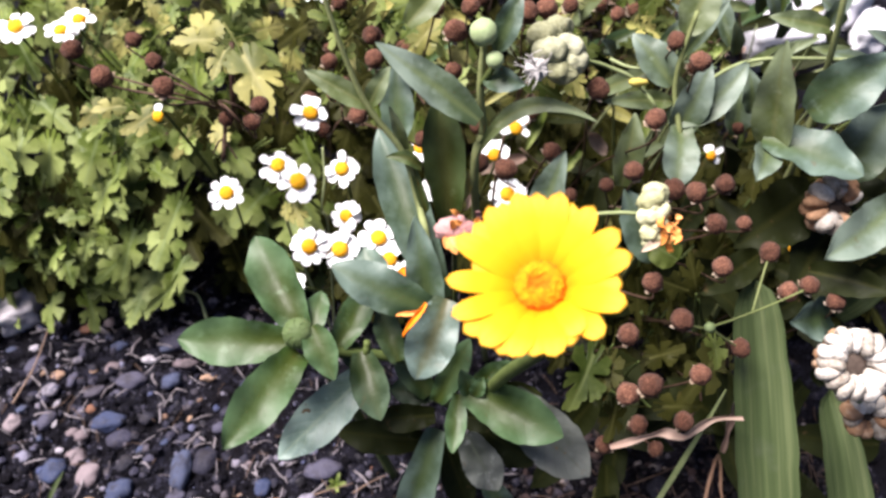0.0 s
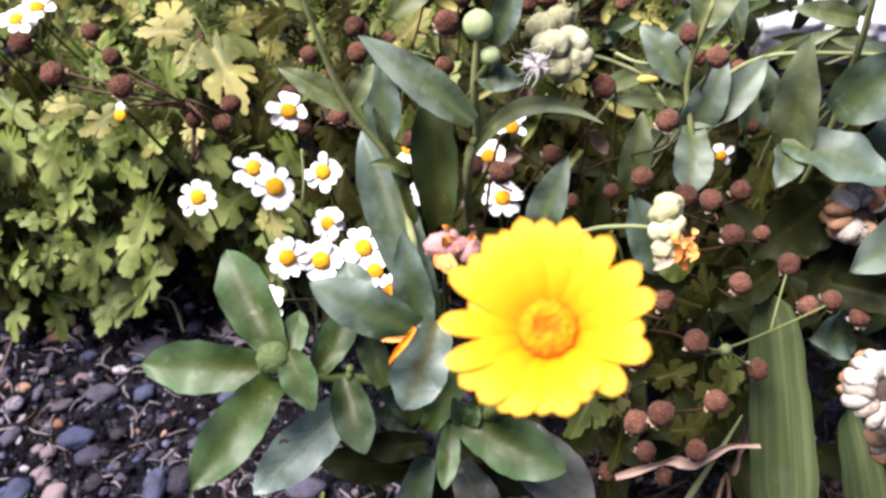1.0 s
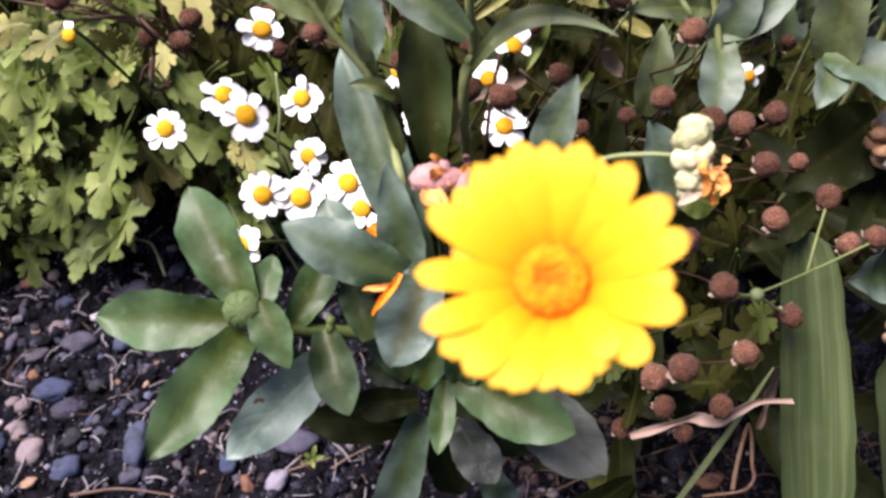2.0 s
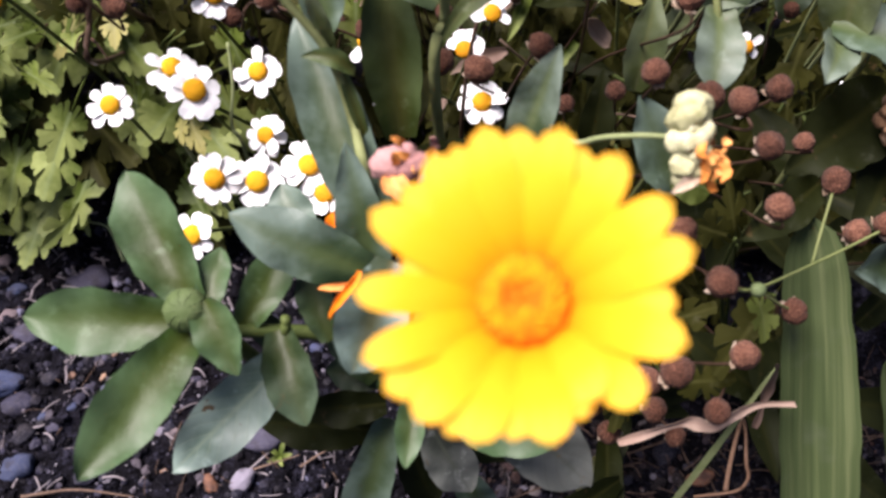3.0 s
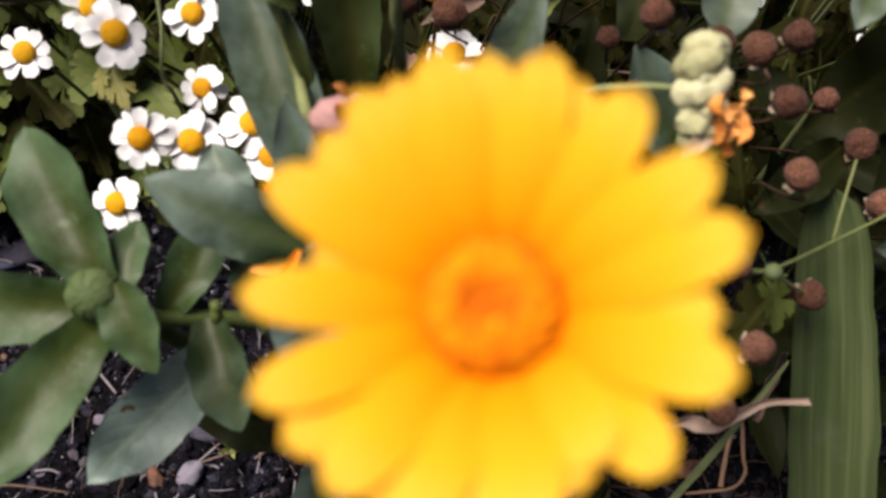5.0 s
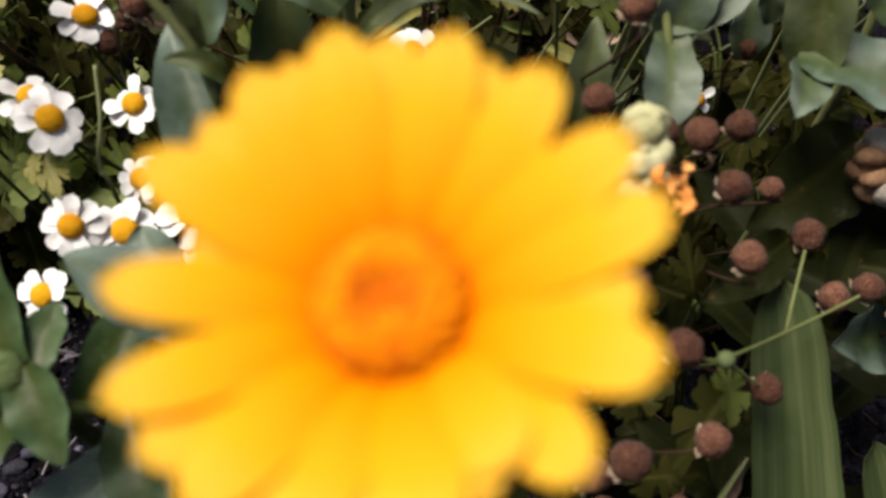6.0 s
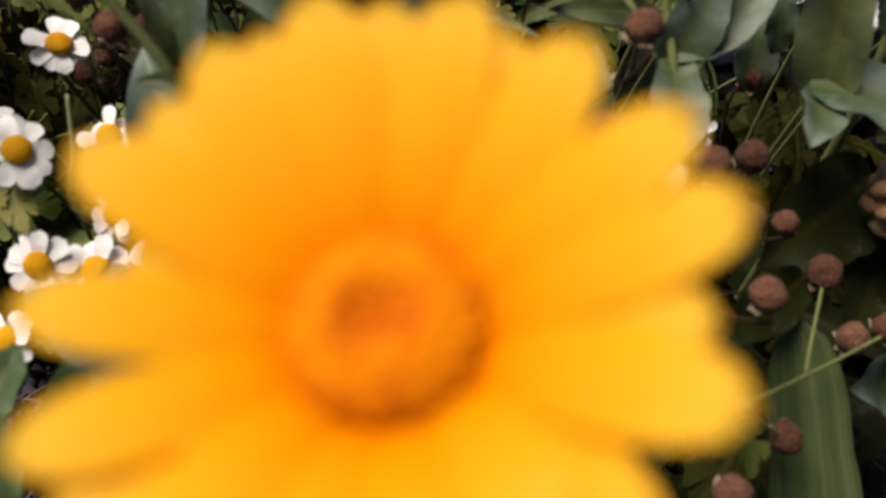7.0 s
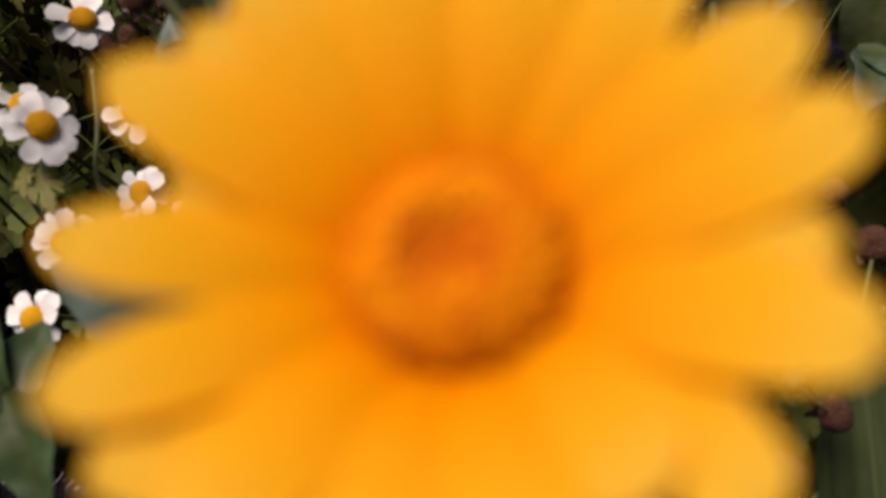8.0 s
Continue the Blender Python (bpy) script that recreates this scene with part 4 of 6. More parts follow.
for foot, corners, pools, count, label in (
    ((-0.3485, 0.4553, 0.0000), ((-0.3260, 0.3933, 0.1300), (-0.2371, 0.3916, 0.1300), (-0.3442, 0.3868, 0.0849), (-0.2592, 0.3796, 0.0550)), (FERN_MESHES, FERN_MESHES, FERN_HALF_SHADED_MESHES), 40, "feverfew shoot drooping over the bed's front"),
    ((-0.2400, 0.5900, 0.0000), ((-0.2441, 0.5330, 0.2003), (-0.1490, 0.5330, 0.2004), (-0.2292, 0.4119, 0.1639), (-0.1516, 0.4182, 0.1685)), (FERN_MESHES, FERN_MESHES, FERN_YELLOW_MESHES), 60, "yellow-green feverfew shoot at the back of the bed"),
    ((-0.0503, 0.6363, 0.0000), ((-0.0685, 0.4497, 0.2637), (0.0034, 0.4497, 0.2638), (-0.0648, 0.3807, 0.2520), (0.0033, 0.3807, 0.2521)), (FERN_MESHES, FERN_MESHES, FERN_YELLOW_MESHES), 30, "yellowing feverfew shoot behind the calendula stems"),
    ((0.1746, 0.6680, 0.0000), ((0.0535, 0.4607, 0.2592), (0.1822, 0.4608, 0.2593), (0.0507, 0.3948, 0.2498), (0.1726, 0.3949, 0.2498)), (FERN_HALF_SHADED_MESHES, FERN_YELLOW_MESHES, FERN_HALF_SHADED_MESHES), 34, "olive and yellow feverfew shoot behind the seed heads"),
):
    tips = thing("feverfew_shoot", foot, label, "plant", "feverfew plants")
    a, b, c, d = (Vector(q) for q in corners)
    for k in range(count):
        u, v = lr.random(), lr.random()
        q = a.lerp(b, u).lerp(c.lerp(d, u), v) + Vector((0, lr.uniform(-0.01, 0.03), lr.uniform(-0.02, 0.0)))
        out = Vector((lr.gauss(0, 0.6), lr.gauss(-0.4, 0.4), lr.gauss(-0.2, 0.5)))
        place_leaf(tips, lr.choice(lr.choice(pools)), q, out, CAM_WAY + Vector((lr.gauss(0, 0.35), lr.gauss(0, 0.3), lr.gauss(0, 0.3))), lr.uniform(0.018, 0.030))
        if k % 4 == 0:
            stem(tips, [foot, Vector(foot).lerp(q, 0.5) + Vector((0, 0.01, 0.01)), q], 0.0011, 0.0007, lr.choice([STEM_RED, STEM_LIGHT]), sides=5, n=5)

# ---- feverfew flowers ----
def daisy_petal_mesh(seed):
    rr = random.Random(seed)
    pts = blade((0, 0.36, 0.02), (0, 1.0, 0.0), rr.uniform(0.42, 0.52), rr.uniform(-0.04, 0.08), 0.12, "round", (0, 0, 1), 0, 0.02, 0, 8, 5, 0.02, seed, 0.0)
    return mesh_of("petal", *pts)


DAISY_PETALS = [daisy_petal_mesh(k) for k in range(4)]
for me in DAISY_PETALS:
    me.materials.append(WHITE_PETAL)
DAISY_DISCS = [ball_mesh("disc", 60 + k, (0.39, 0.39, 0.24), 0.05, 3, 3, 0.0, 0.08, 9.0) for k in range(3)]
for me in DAISY_DISCS:
    me.materials.append(DAISY_DISC)


def daisy(centre, radius, seed, face=None, petals=9, missing=0, label="small white feverfew daisy with a yellow centre", root=None):
    rr = random.Random(seed)
    c = Vector(centre)
    petals -= petals // 6
    n = Vector(face) if face else CAM_WAY + Vector((rr.gauss(-0.05, 0.2), rr.gauss(0, 0.15), 0.15 + rr.gauss(0, 0.12)))
    foot = Vector(root) if root else Vector((c.x * 1.15 + rr.uniform(-0.015, 0.015), c.y + c.z * rr.uniform(0.4, 0.65), 0.0))
    flower = thing("feverfew_flower", foot, label, "flower", "feverfew flowers")
    m = head_frame(c, n, rr.uniform(0, 6.28)) @ Matrix.Diagonal((radius, radius, radius, 1))
    obj("disc", rr.choice(DAISY_DISCS), None, flower, "yellow domed centre", m @ Matrix.Translation((0, 0, 0.08)))
    for k in range(petals - missing):
        a = 2 * math.pi * (k + rr.uniform(-0.2, 0.2)) / petals
        obj("petal", rr.choice(DAISY_PETALS), None, flower, matrix=m @ Matrix.Rotation(a, 4, "Z") @ Matrix.Rotation(rr.gauss(-0.1, 0.22), 4, "X") @ Matrix.Diagonal((rr.uniform(0.92, 1.25), rr.uniform(0.84, 1.08), 1, 1)))
    nn = Vector(n).normalized()
    stem(flower, [foot, c.lerp(foot, 0.4) - nn * 0.012, c - nn * radius * 1.2, c - nn * radius * 0.1], 0.0011, 0.0009, STEM, sides=5, n=5)
    return flower


DR = 0.011875
for place, r, seed, petals, missing in (
    ((-0.0951, 0.3441, 0.2298), DR * 0.96, 1, 10, 0),
    ((-0.0796, 0.3207, 0.2436), DR * 1.03, 2, 9, 0),
    ((-0.0577, 0.3416, 0.2296), DR * 0.93, 3, 9, 0),
    ((-0.1318, 0.3482, 0.1988), DR * 1.0, 4, 9, 0),
    ((-0.0549, 0.3186, 0.2147), DR * 0.86, 5, 12, 0),
    ((-0.0740, 0.2940, 0.2188), DR * 0.98, 6, 11, 0),
    ((-0.0571, 0.2955, 0.2138), DR * 1.05, 7, 10, 0),
    ((-0.0357, 0.3035, 0.2132), DR * 1.05, 8, 12, 0),
    ((-0.0290, 0.2922, 0.2084), DR * 0.95, 9, 12, 2),
    ((-0.0854, 0.2779, 0.1999), DR * 0.95, 10, 10, 0),
    ((-0.0149, 0.2836, 0.2115), DR * 0.85, 11, 12, 3),
):
    daisy(place, r, seed, None, petals, missing)
for place, r, seed, petals, missing, face in (
    ((-0.0771, 0.3726, 0.2434), DR * 1.0, 12, 11, 0, (0.25, -0.15, 0.95)),
    ((0.0458, 0.3807, 0.2216), DR * 0.95, 13, 11, 3, (0.3, -0.3, 0.9)),
    ((0.0327, 0.3640, 0.2160), DR * 0.9, 14, 11, 4, (-0.1, -0.3, 0.9)),
    ((0.0414, 0.3513, 0.1933), DR * 1.05, 15, 12, 0, (0.0, -0.2, 1.0)),
    ((-0.0118, 0.3677, 0.2185), DR * 0.95, 16, 11, 2, (-0.2, -0.2, 0.9)),
    ((-0.0029, 0.3549, 0.1944), DR * 0.8, 17, 11, 2, (-0.1, -0.4, 0.8)),
    ((-0.2709, 0.4474, 0.2438), DR * 1.15, 18, 11, 0, (0.0, -0.2, 1.0)),
):
    daisy(place, r, seed, face, petals, missing, "white feverfew daisy losing its petals" if missing > 1 else "small white feverfew daisy with a yellow centre")
for place, r, seed, petals, missing, face in (
    ((-0.2421, 0.4454, 0.2424), DR * 1.0, 19, 11, 1, (-0.1, -0.05, 1.0)),
    ((-0.2366, 0.4627, 0.2362), DR * 1.0, 20, 11, 1, (0.1, -0.1, 1.0)),
    ((0.1736, 0.3836, 0.1931), DR * 0.75, 21, 10, 4, (0.3, -0.6, 0.6)),
    ((-0.1563, 0.3486, 0.2662), DR * 0.7, 22, 10, 7, (-0.2, -0.5, 0.6)),
    ((0.2251, 0.3623, 0.1842), DR * 0.7, 23, 10, 5, (0.3, -0.2, 0.9)),
    ((-0.0898, 0.5285, 0.2091), DR * 1.0, 24, 11, 1, (0.1, -0.1, 1.0)),
    ((0.2233, 0.3319, 0.1630), DR * 0.55, 25, 10, 6, (0.3, -0.6, 0.6)),
):
    daisy(place, r, seed, face, petals, missing, "white feverfew daisy losing its petals" if missing > 1 else "small white feverfew daisy with a yellow centre")

# ---- dried feverfew heads ----
HEADS = [ball_mesh("head", 80 + k, (0.96, 0.92, 0.88), 0.14, 1.4, 4, 0.0, 0.07, 7.0) for k in range(7)]
for me in HEADS:
    me.materials.append(BROWN)
BRACTS = [mesh_of("bract", *blade((0, 0.2, -0.85), (0, 1.05, -0.55), 0.5, -0.08, 0.2, "lance", (0, 0, 1), 0, 0.03, 0, 6, 4, 0.05, k, 0.0)) for k in range(3)]
for me in BRACTS:
    me.materials.append(BRACT)


def dried_head(centre, radius, seed, foot=None, mat=STEM_RED, label="round brown dried flower head on a thin stalk", via=None):
    rr = random.Random(seed * 7 + 1)
    c = Vector(centre)
    n = (UP + CAM_WAY * 0.5 + Vector((rr.gauss(0, 0.3), rr.gauss(0, 0.3), 0))).normalized()
    f = Vector(foot) if foot else Vector((c.x * 1.2 + rr.uniform(-0.03, 0.03), c.y + c.z * rr.uniform(0.42, 0.72), 0.0))
    head = thing("dried_flower_head", f, label, "seed head", "dried flower heads")
    m = head_frame(c, n, rr.uniform(0, 6)) @ Matrix.Diagonal((radius, radius, radius, 1))
    obj("head", rr.choice(HEADS), None, head, "", m)
    for k in range(rr.randint(2, 6)):
        obj("bract", rr.choice(BRACTS), None, head, matrix=m @ Matrix.Rotation(rr.uniform(0, 6.28), 4, "Z"))
    stem(head, [f, Vector(via) if via else c.lerp(f, 0.45) + Vector((rr.gauss(0, 0.01), -0.008, 0.01)), c - n * radius * 2.4, c - n * radius * 0.6], 0.0007, 0.0006, mat, sides=5, n=5)
    return head


BR = 0.0057
RIGHT_A = [
    ((0.0816, 0.3360, 0.3001), 1.05), ((0.1057, 0.3077, 0.3078), 1.0), ((0.1269, 0.3289, 0.3256), 0.95), ((0.1209, 0.3544, 0.3161), 0.9),
    ((0.0987, 0.2989, 0.2784), 0.95), ((0.1295, 0.2867, 0.2766), 1.0), ((0.1498, 0.3018, 0.2640), 1.0), ((0.0895, 0.3095, 0.2541), 0.75),
    ((0.1392, 0.2730, 0.2682), 1.0), ((0.1599, 0.2852, 0.2523), 0.75), ((0.1381, 0.2477, 0.2670), 0.95), ((0.1761, 0.2766, 0.2377), 1.05),
    ((0.1029, 0.2391, 0.2659), 0.95), ((0.1171, 0.2243, 0.2555), 1.05), ((0.0929, 0.2222, 0.2449), 1.0), ((0.1571, 0.2300, 0.2170), 0.95),
]
RIGHT_B = [
    ((0.1274, 0.2045, 0.2364), 1.0), ((0.0926, 0.1983, 0.2281), 1.08), ((0.1020, 0.1985, 0.2374), 1.12), ((0.1246, 0.1944, 0.2040), 0.95),
    ((0.1069, 0.2034, 0.1798), 0.95), ((0.0908, 0.1997, 0.1619), 0.95), ((0.1879, 0.2624, 0.2211), 1.0), ((0.1974, 0.2625, 0.2273), 0.95),
    ((0.2138, 0.2582, 0.2182), 0.95), ((0.0602, 0.3242, 0.2644), 0.95), ((0.0213, 0.3227, 0.2572), 1.0), ((0.1727, 0.3616, 0.2448), 1.0),
    ((0.1549, 0.3705, 0.2510), 1.0), ((0.1227, 0.2998, 0.2626), 1.1), ((0.1190, 0.1976, 0.1605), 0.8), ((0.0738, 0.3208, 0.2315), 0.7),
]
LEFT = [
    ((-0.1625, 0.3171, 0.3266), 1.12), ((-0.1860, 0.3448, 0.3185), 1.1), ((-0.1618, 0.3643, 0.3077), 0.9), ((-0.1415, 0.3325, 0.3220), 0.9),
    ((-0.1304, 0.3077, 0.3291), 1.05), ((-0.1100, 0.3213, 0.2929), 0.8), ((-0.0967, 0.3201, 0.2920), 0.9), ((-0.0942, 0.3326, 0.2916), 1.0),
    ((-0.0580, 0.3502, 0.2826), 0.9), ((-0.0440, 0.3315, 0.2847), 1.0), ((-0.0708, 0.3687, 0.2345), 1.0), ((-0.0106, 0.3553, 0.2404), 1.0),
]
TOP = [
    ((-0.0382, 0.3856, 0.2921), 1.0), ((-0.0370, 0.3748, 0.2846), 1.0), ((-0.0648, 0.3925, 0.2664), 0.9), ((0.0080, 0.3681, 0.3104), 1.15), ((0.0070, 0.3602, 0.2896), 0.9),
    ((0.0453, 0.3762, 0.3160), 1.15), ((0.0574, 0.3878, 0.3089), 1.1), ((-0.0032, 0.3980, 0.3008), 1.0), ((0.0166, 0.3985, 0.3011), 1.0), ((0.0401, 0.3984, 0.2858), 0.9),
    ((0.0378, 0.3408, 0.2302), 1.2), ((-0.0621, 0.4402, 0.2693), 0.9), ((0.0756, 0.4190, 0.2850), 0.9), ((-0.0289, 0.3721, 0.2674), 0.9), ((0.1030, 0.4149, 0.2821), 0.8),
]
for k, (place, r) in enumerate(RIGHT_A + RIGHT_B + TOP):
    dried_head(place, BR * r, k)
for k, (place, r) in enumerate(LEFT):
    joint = (-0.1166, 0.3371, 0.2826) if k < 8 else (-0.0553, 0.3590, 0.2430)
    dried_head(place, BR * 0.9 * r, 60 + k, (-0.2024, 0.5840, 0.0000) if k < 8 else (-0.0745, 0.5698, 0.0000), via=Vector(joint) + Vector((0, 0, 0.001 * k)))

# a branching stalk with a small green bud among the dried heads
stalk = thing("feverfew_stalk", (0.2205, 0.3253, 0.0000), "thin pale green branching stalk with a tiny bud", "stalk")
stem(stalk, [(0.1971, 0.2612, 0.2264), (0.1649, 0.2448, 0.2302), (0.1326, 0.2275, 0.2425), (0.1200, 0.2247, 0.2527)], 0.0006, 0.0005, STEM_LIGHT, sides=6)
stem(stalk, [(0.1769, 0.2786, 0.2385), (0.1682, 0.2584, 0.2336), (0.1626, 0.2444, 0.2298)], 0.0005, 0.0006, STEM_LIGHT, sides=6)
stem(stalk, [(0.1340, 0.2275, 0.2425), (0.1486, 0.2291, 0.2253), (0.1571, 0.2300, 0.2170)], 0.0006, 0.0005, STEM_LIGHT, sides=6)
stem(stalk, [(0.1480, 0.2294, 0.2254), (0.1585, 0.2348, 0.1865), (0.2205, 0.3253, 0.0000)], 0.0010, 0.0012, STEM_RED, sides=6)
me = ball_mesh("bud", 5, (1, 1, 1.1), 0.08)
obj("bud", me, BUD_GREEN, stalk, "", Matrix.Translation((0.1335, 0.2262, 0.2446)) @ Matrix.Scale(BR * 0.5, 4))

# a faded pink flower gone to seed behind the marigold, and a thin red stalk by it
faded = thing("faded_flower", (0.012, 0.31, 0.0), "faded pink flower head going to seed on a bent stalk", "flower")
for k, (place, size, squash) in enumerate((((0.0045, 0.2409, 0.3066), 0.0066, 0.85), ((0.0112, 0.2387, 0.3089), 0.0054, 0.7), ((0.0161, 0.2368, 0.3089), 0.0048, 0.75), ((0.0087, 0.2446, 0.3056), 0.0040, 0.8))):
    obj("tuft", ball_mesh("tuft", 70 + k, (1.1, squash, 0.75), 0.14, 2.0, 4, 0.0, 0.08, 11.0), PINK, faded, "", head_frame(place, CAM_WAY, 0.5 * k) @ Matrix.Scale(size, 4))
fl = random.Random(53)
for k in range(9):
    b = Vector((0.0029, 0.2399, 0.3096)) + Vector((fl.uniform(-0.001, 0.016), fl.gauss(0, 0.003), fl.gauss(0.001, 0.003)))
    t = b + Vector((fl.gauss(0, 0.003), fl.gauss(-0.001, 0.003), fl.uniform(0.001, 0.006)))
    leaf(faded, b, t, 0.0022, fl.choice([PINK, PINK, WITHERED]), name="withered_petal", shape="strap", arch=fl.uniform(-0.3, 0.4), twist=fl.uniform(-1.5, 1.5), nu=8, nv=4)
for base, tip in (((0.0040, 0.2362, 0.3071), (0.0071, 0.2282, 0.3053)), ((0.0053, 0.2365, 0.3073), (0.0102, 0.2296, 0.3063)), ((0.0031, 0.2371, 0.3065), (0.0031, 0.2312, 0.3048))):
    leaf(faded, base, tip, 0.0042, WITHERED, name="withered_petal", shape="oval", arch=0.2, cup=0.5, nu=10, nv=5)
stem(faded, [(0.012, 0.31, 0.0), (0.0071, 0.2617, 0.2604), (0.0074, 0.2391, 0.3055)], 0.0016, 0.0013, STEM, sides=6)
red_stalk = thing("dead_stalk", (0.035, 0.39, 0.0), "thin reddish dead stalk before a daisy", "stalk")
stem(red_stalk, [(0.035, 0.39, 0.0), (0.0317, 0.3443, 0.1763), (0.0325, 0.3449, 0.2130), (0.0343, 0.3502, 0.2287), (0.0371, 0.3582, 0.2402)], 0.0011, 0.0008, STEM_RED, sides=6)

# ---- marigold ----
def petal_blade(length, width, rise, seed):
    """A ray floret along +y from the origin, broad and round with a notched tip."""
    rr = random.Random(seed)
    nu, nv = 16, 9
    s = np.linspace(0, 1, nu)[:, None]
    v = np.linspace(-1, 1, nv)[None, :]
    w = 0.5 * width * (0.55 + 0.45 * np.sin(0.5 * np.pi * np.clip(s / 0.6, 0, 1))) * np.clip(1 - np.clip((s - 0.56) / 0.44, 0, 1) ** 2.8, 0.0, 1) ** 0.5
    notch = 0.014 * length * np.cos(v * np.pi * 3) * np.clip((s - 0.8) / 0.2, 0, 1)
    y = s * length * np.cos(rise * (1 - s * 0.6)) - notch * 0.5
    z = length * (np.sin(rise) * s - 0.35 * np.sin(rise) * s ** 2) + 0.0
    cup = -0.22 * w * v * v * (1 - 0.6 * s) + 0.03 * width * np.cos(v * np.pi * 4) * (0.3 + s)
    x = w * v + 0.04 * length * rr.uniform(-1, 1) * s ** 2
    pts = np.stack(np.broadcast_arrays(x, y, z + cup + rr.uniform(-0.0004, 0.0004) * s), -1)
    normals = np.broadcast_to(np.array([0.0, 0.0, 1.0]), pts.shape)
    uvs = np.stack(np.broadcast_arrays(s, 0.5 + 0.5 * v), -1)
    return mesh_of("petal", *shell(pts, uvs, nu, nv, 0.0003, normals))


def build_marigold():
    centre = Vector((0.0311, 0.1523, 0.3967))
    foot = Vector((0.022, 0.235, 0.0))
    plant = thing("calendula_plant", foot, "calendula with one large open yellow-orange marigold flower", "flower")
    normal = Vector((-0.19, -0.17, 0.965)).normalized()
    m = head_frame(centre, normal)
    unit = 0.000082
    disc_r = 103 * unit
    receptacle = ball_mesh("flower_head", 3, (0.8, 0.8, 0.5), 0.04, 2, 3)
    head = obj("flower_head", receptacle, BUD_GREEN, plant, "green receptacle under the petals", m @ Matrix.Translation((0, 0, -0.0055)) @ Matrix.Scale(disc_r, 4))
    turn = m @ Matrix.Translation((0, 0, -0.0055)) @ Matrix.Scale(disc_r, 4)
    back = turn.inverted()

    def on_head(name, mesh, mat, matrix, label=""):
        ob = obj(name, mesh, mat, head, label)
        ob.matrix_parent_inverse = back
        ob.matrix_basis = matrix
        return ob

    front = [(a, r, 90 if 170 < a < 210 else 103) for a, r in ((175, 346), (201, 347), (228, 328), (252, 314), (281, 308), (304, 262), (338.5, 338), (9, 352), (26, 352), (50, 355), (75, 363), (101, 371), (120, 360), (146, 361))]
    behind = [(a, r, 102) for a, r in ((213.5, 338), (240, 318), (266, 292), (293, 278), (315, 322), (350.5, 306), (39, 282), (63, 340), (88.5, 362), (110, 357), (132.5, 347), (159, 268))]
    under = [(a, r, 112) for a, r in ((17, 285), (44, 262), (84, 285), (126, 285), (234, 270), (275, 240), (326, 262))]
    for layer, rows, rise in ((-1, under, 0.45), (0, behind, 0.48), (1, front, 0.51)):
        for k, (angle, tip, width) in enumerate(rows):
            start = disc_r * 0.72
            mesh = petal_blade((tip * unit - start) / math.cos(0.4 * rise), width * unit, rise, k + 50 * (layer + 1))
            place = m @ Matrix.Rotation(radians(angle - 90), 4, "Z") @ Matrix.Translation((0, start, -0.0012 + 0.0009 * layer + 0.00025 * (k % 3)))
            on_head("petal", mesh, RAY, place)
    # the disc: a low cushion of tubular florets with a dimple in the middle; its rim ring is coloured darker for the
    # gap shadow against the petals
    cushion = ball_mesh("disc", 9, (1, 1, 0.42), 0.03, 2, 4)
    for v in cushion.vertices:
        q = math.hypot(v.co.x, v.co.y)
        v.co.z -= 0.20 * max(0, 1 - (q / 0.5) ** 2)
    on_head("disc", cushion, DISC_DARK, m @ Matrix.Translation((0, 0, 0.0008)) @ Matrix.Scale(disc_r * 0.93, 4))
    floret = mesh_of("floret", *tube([(0, 0, -0.8), (0, 0, 0), (0, 0, 0.9)], 1, 1, 6, 3, 0.0, lambda f: 0.75 + 0.4 * f ** 3))
    floret.materials.append(DISC)
    rim = mesh_of("floret", *tube([(0, 0, -0.8), (0, 0, 0), (0, 0, 0.9)], 1, 1, 6, 3, 0.0, lambda f: 0.7 + 0.35 * f))
    rim.materials.append(DISC_DARK)
    middle = floret.copy()
    middle.materials.clear()
    middle.materials.append(DISC_MID)
    rr = random.Random(4)
    for k in range(190):
        q = math.sqrt((k + 0.5) / 190) * 0.98
        a = k * 2.39996
        z = 0.42 * math.sqrt(max(0, 1 - q * q)) - 0.20 * max(0, 1 - (q / 0.5) ** 2)
        tilt = 0.9 * (q - 0.45)
        size = disc_r * 0.075 * rr.uniform(0.8, 1.1)
        kind = rim if q > 0.91 else middle if q < 0.42 * rr.uniform(0.7, 1.3) else floret
        on_head("floret", kind, None, m @ Matrix.Rotation(a, 4, "Z") @ Matrix.Translation((q * disc_r * 0.94, 0, z * disc_r * 0.93 + 0.0008)) @ Matrix.Rotation(tilt, 4, "Y") @ Matrix.Scale(size, 4))
    stem(plant, [foot, foot.lerp(centre, 0.5) + Vector((-0.004, 0.015, 0.0)), centre - normal * 0.05, centre - normal * 0.006], 0.0034, 0.0028, STEM, sides=10)
    return plant


marigold = build_marigold()
leaf(marigold, (0.0138, 0.2002, 0.2293), (0.0588, 0.1755, 0.2279), 0.0285, LEAF, arch=0.06, cup=0.25)
leaf(marigold, (0.0350, 0.2065, 0.2093), (0.0756, 0.1701, 0.1898), 0.0326, LEAF_AGED, arch=0.05, cup=0.3)
leaf(marigold, (0.0091, 0.1994, 0.2251), (0.0056, 0.1703, 0.2204), 0.0118, LEAF, arch=0.06)
leaf(marigold, (0.0033, 0.2258, 0.2717), (-0.0116, 0.1947, 0.2498), 0.0266, LEAF_TARNISHED, arch=0.08, cup=0.2, shape="spatula")
leaf(marigold, (-0.0022, 0.2024, 0.2100), (0.0147, 0.2229, 0.2392), 0.0156, LEAF, arch=0.06)
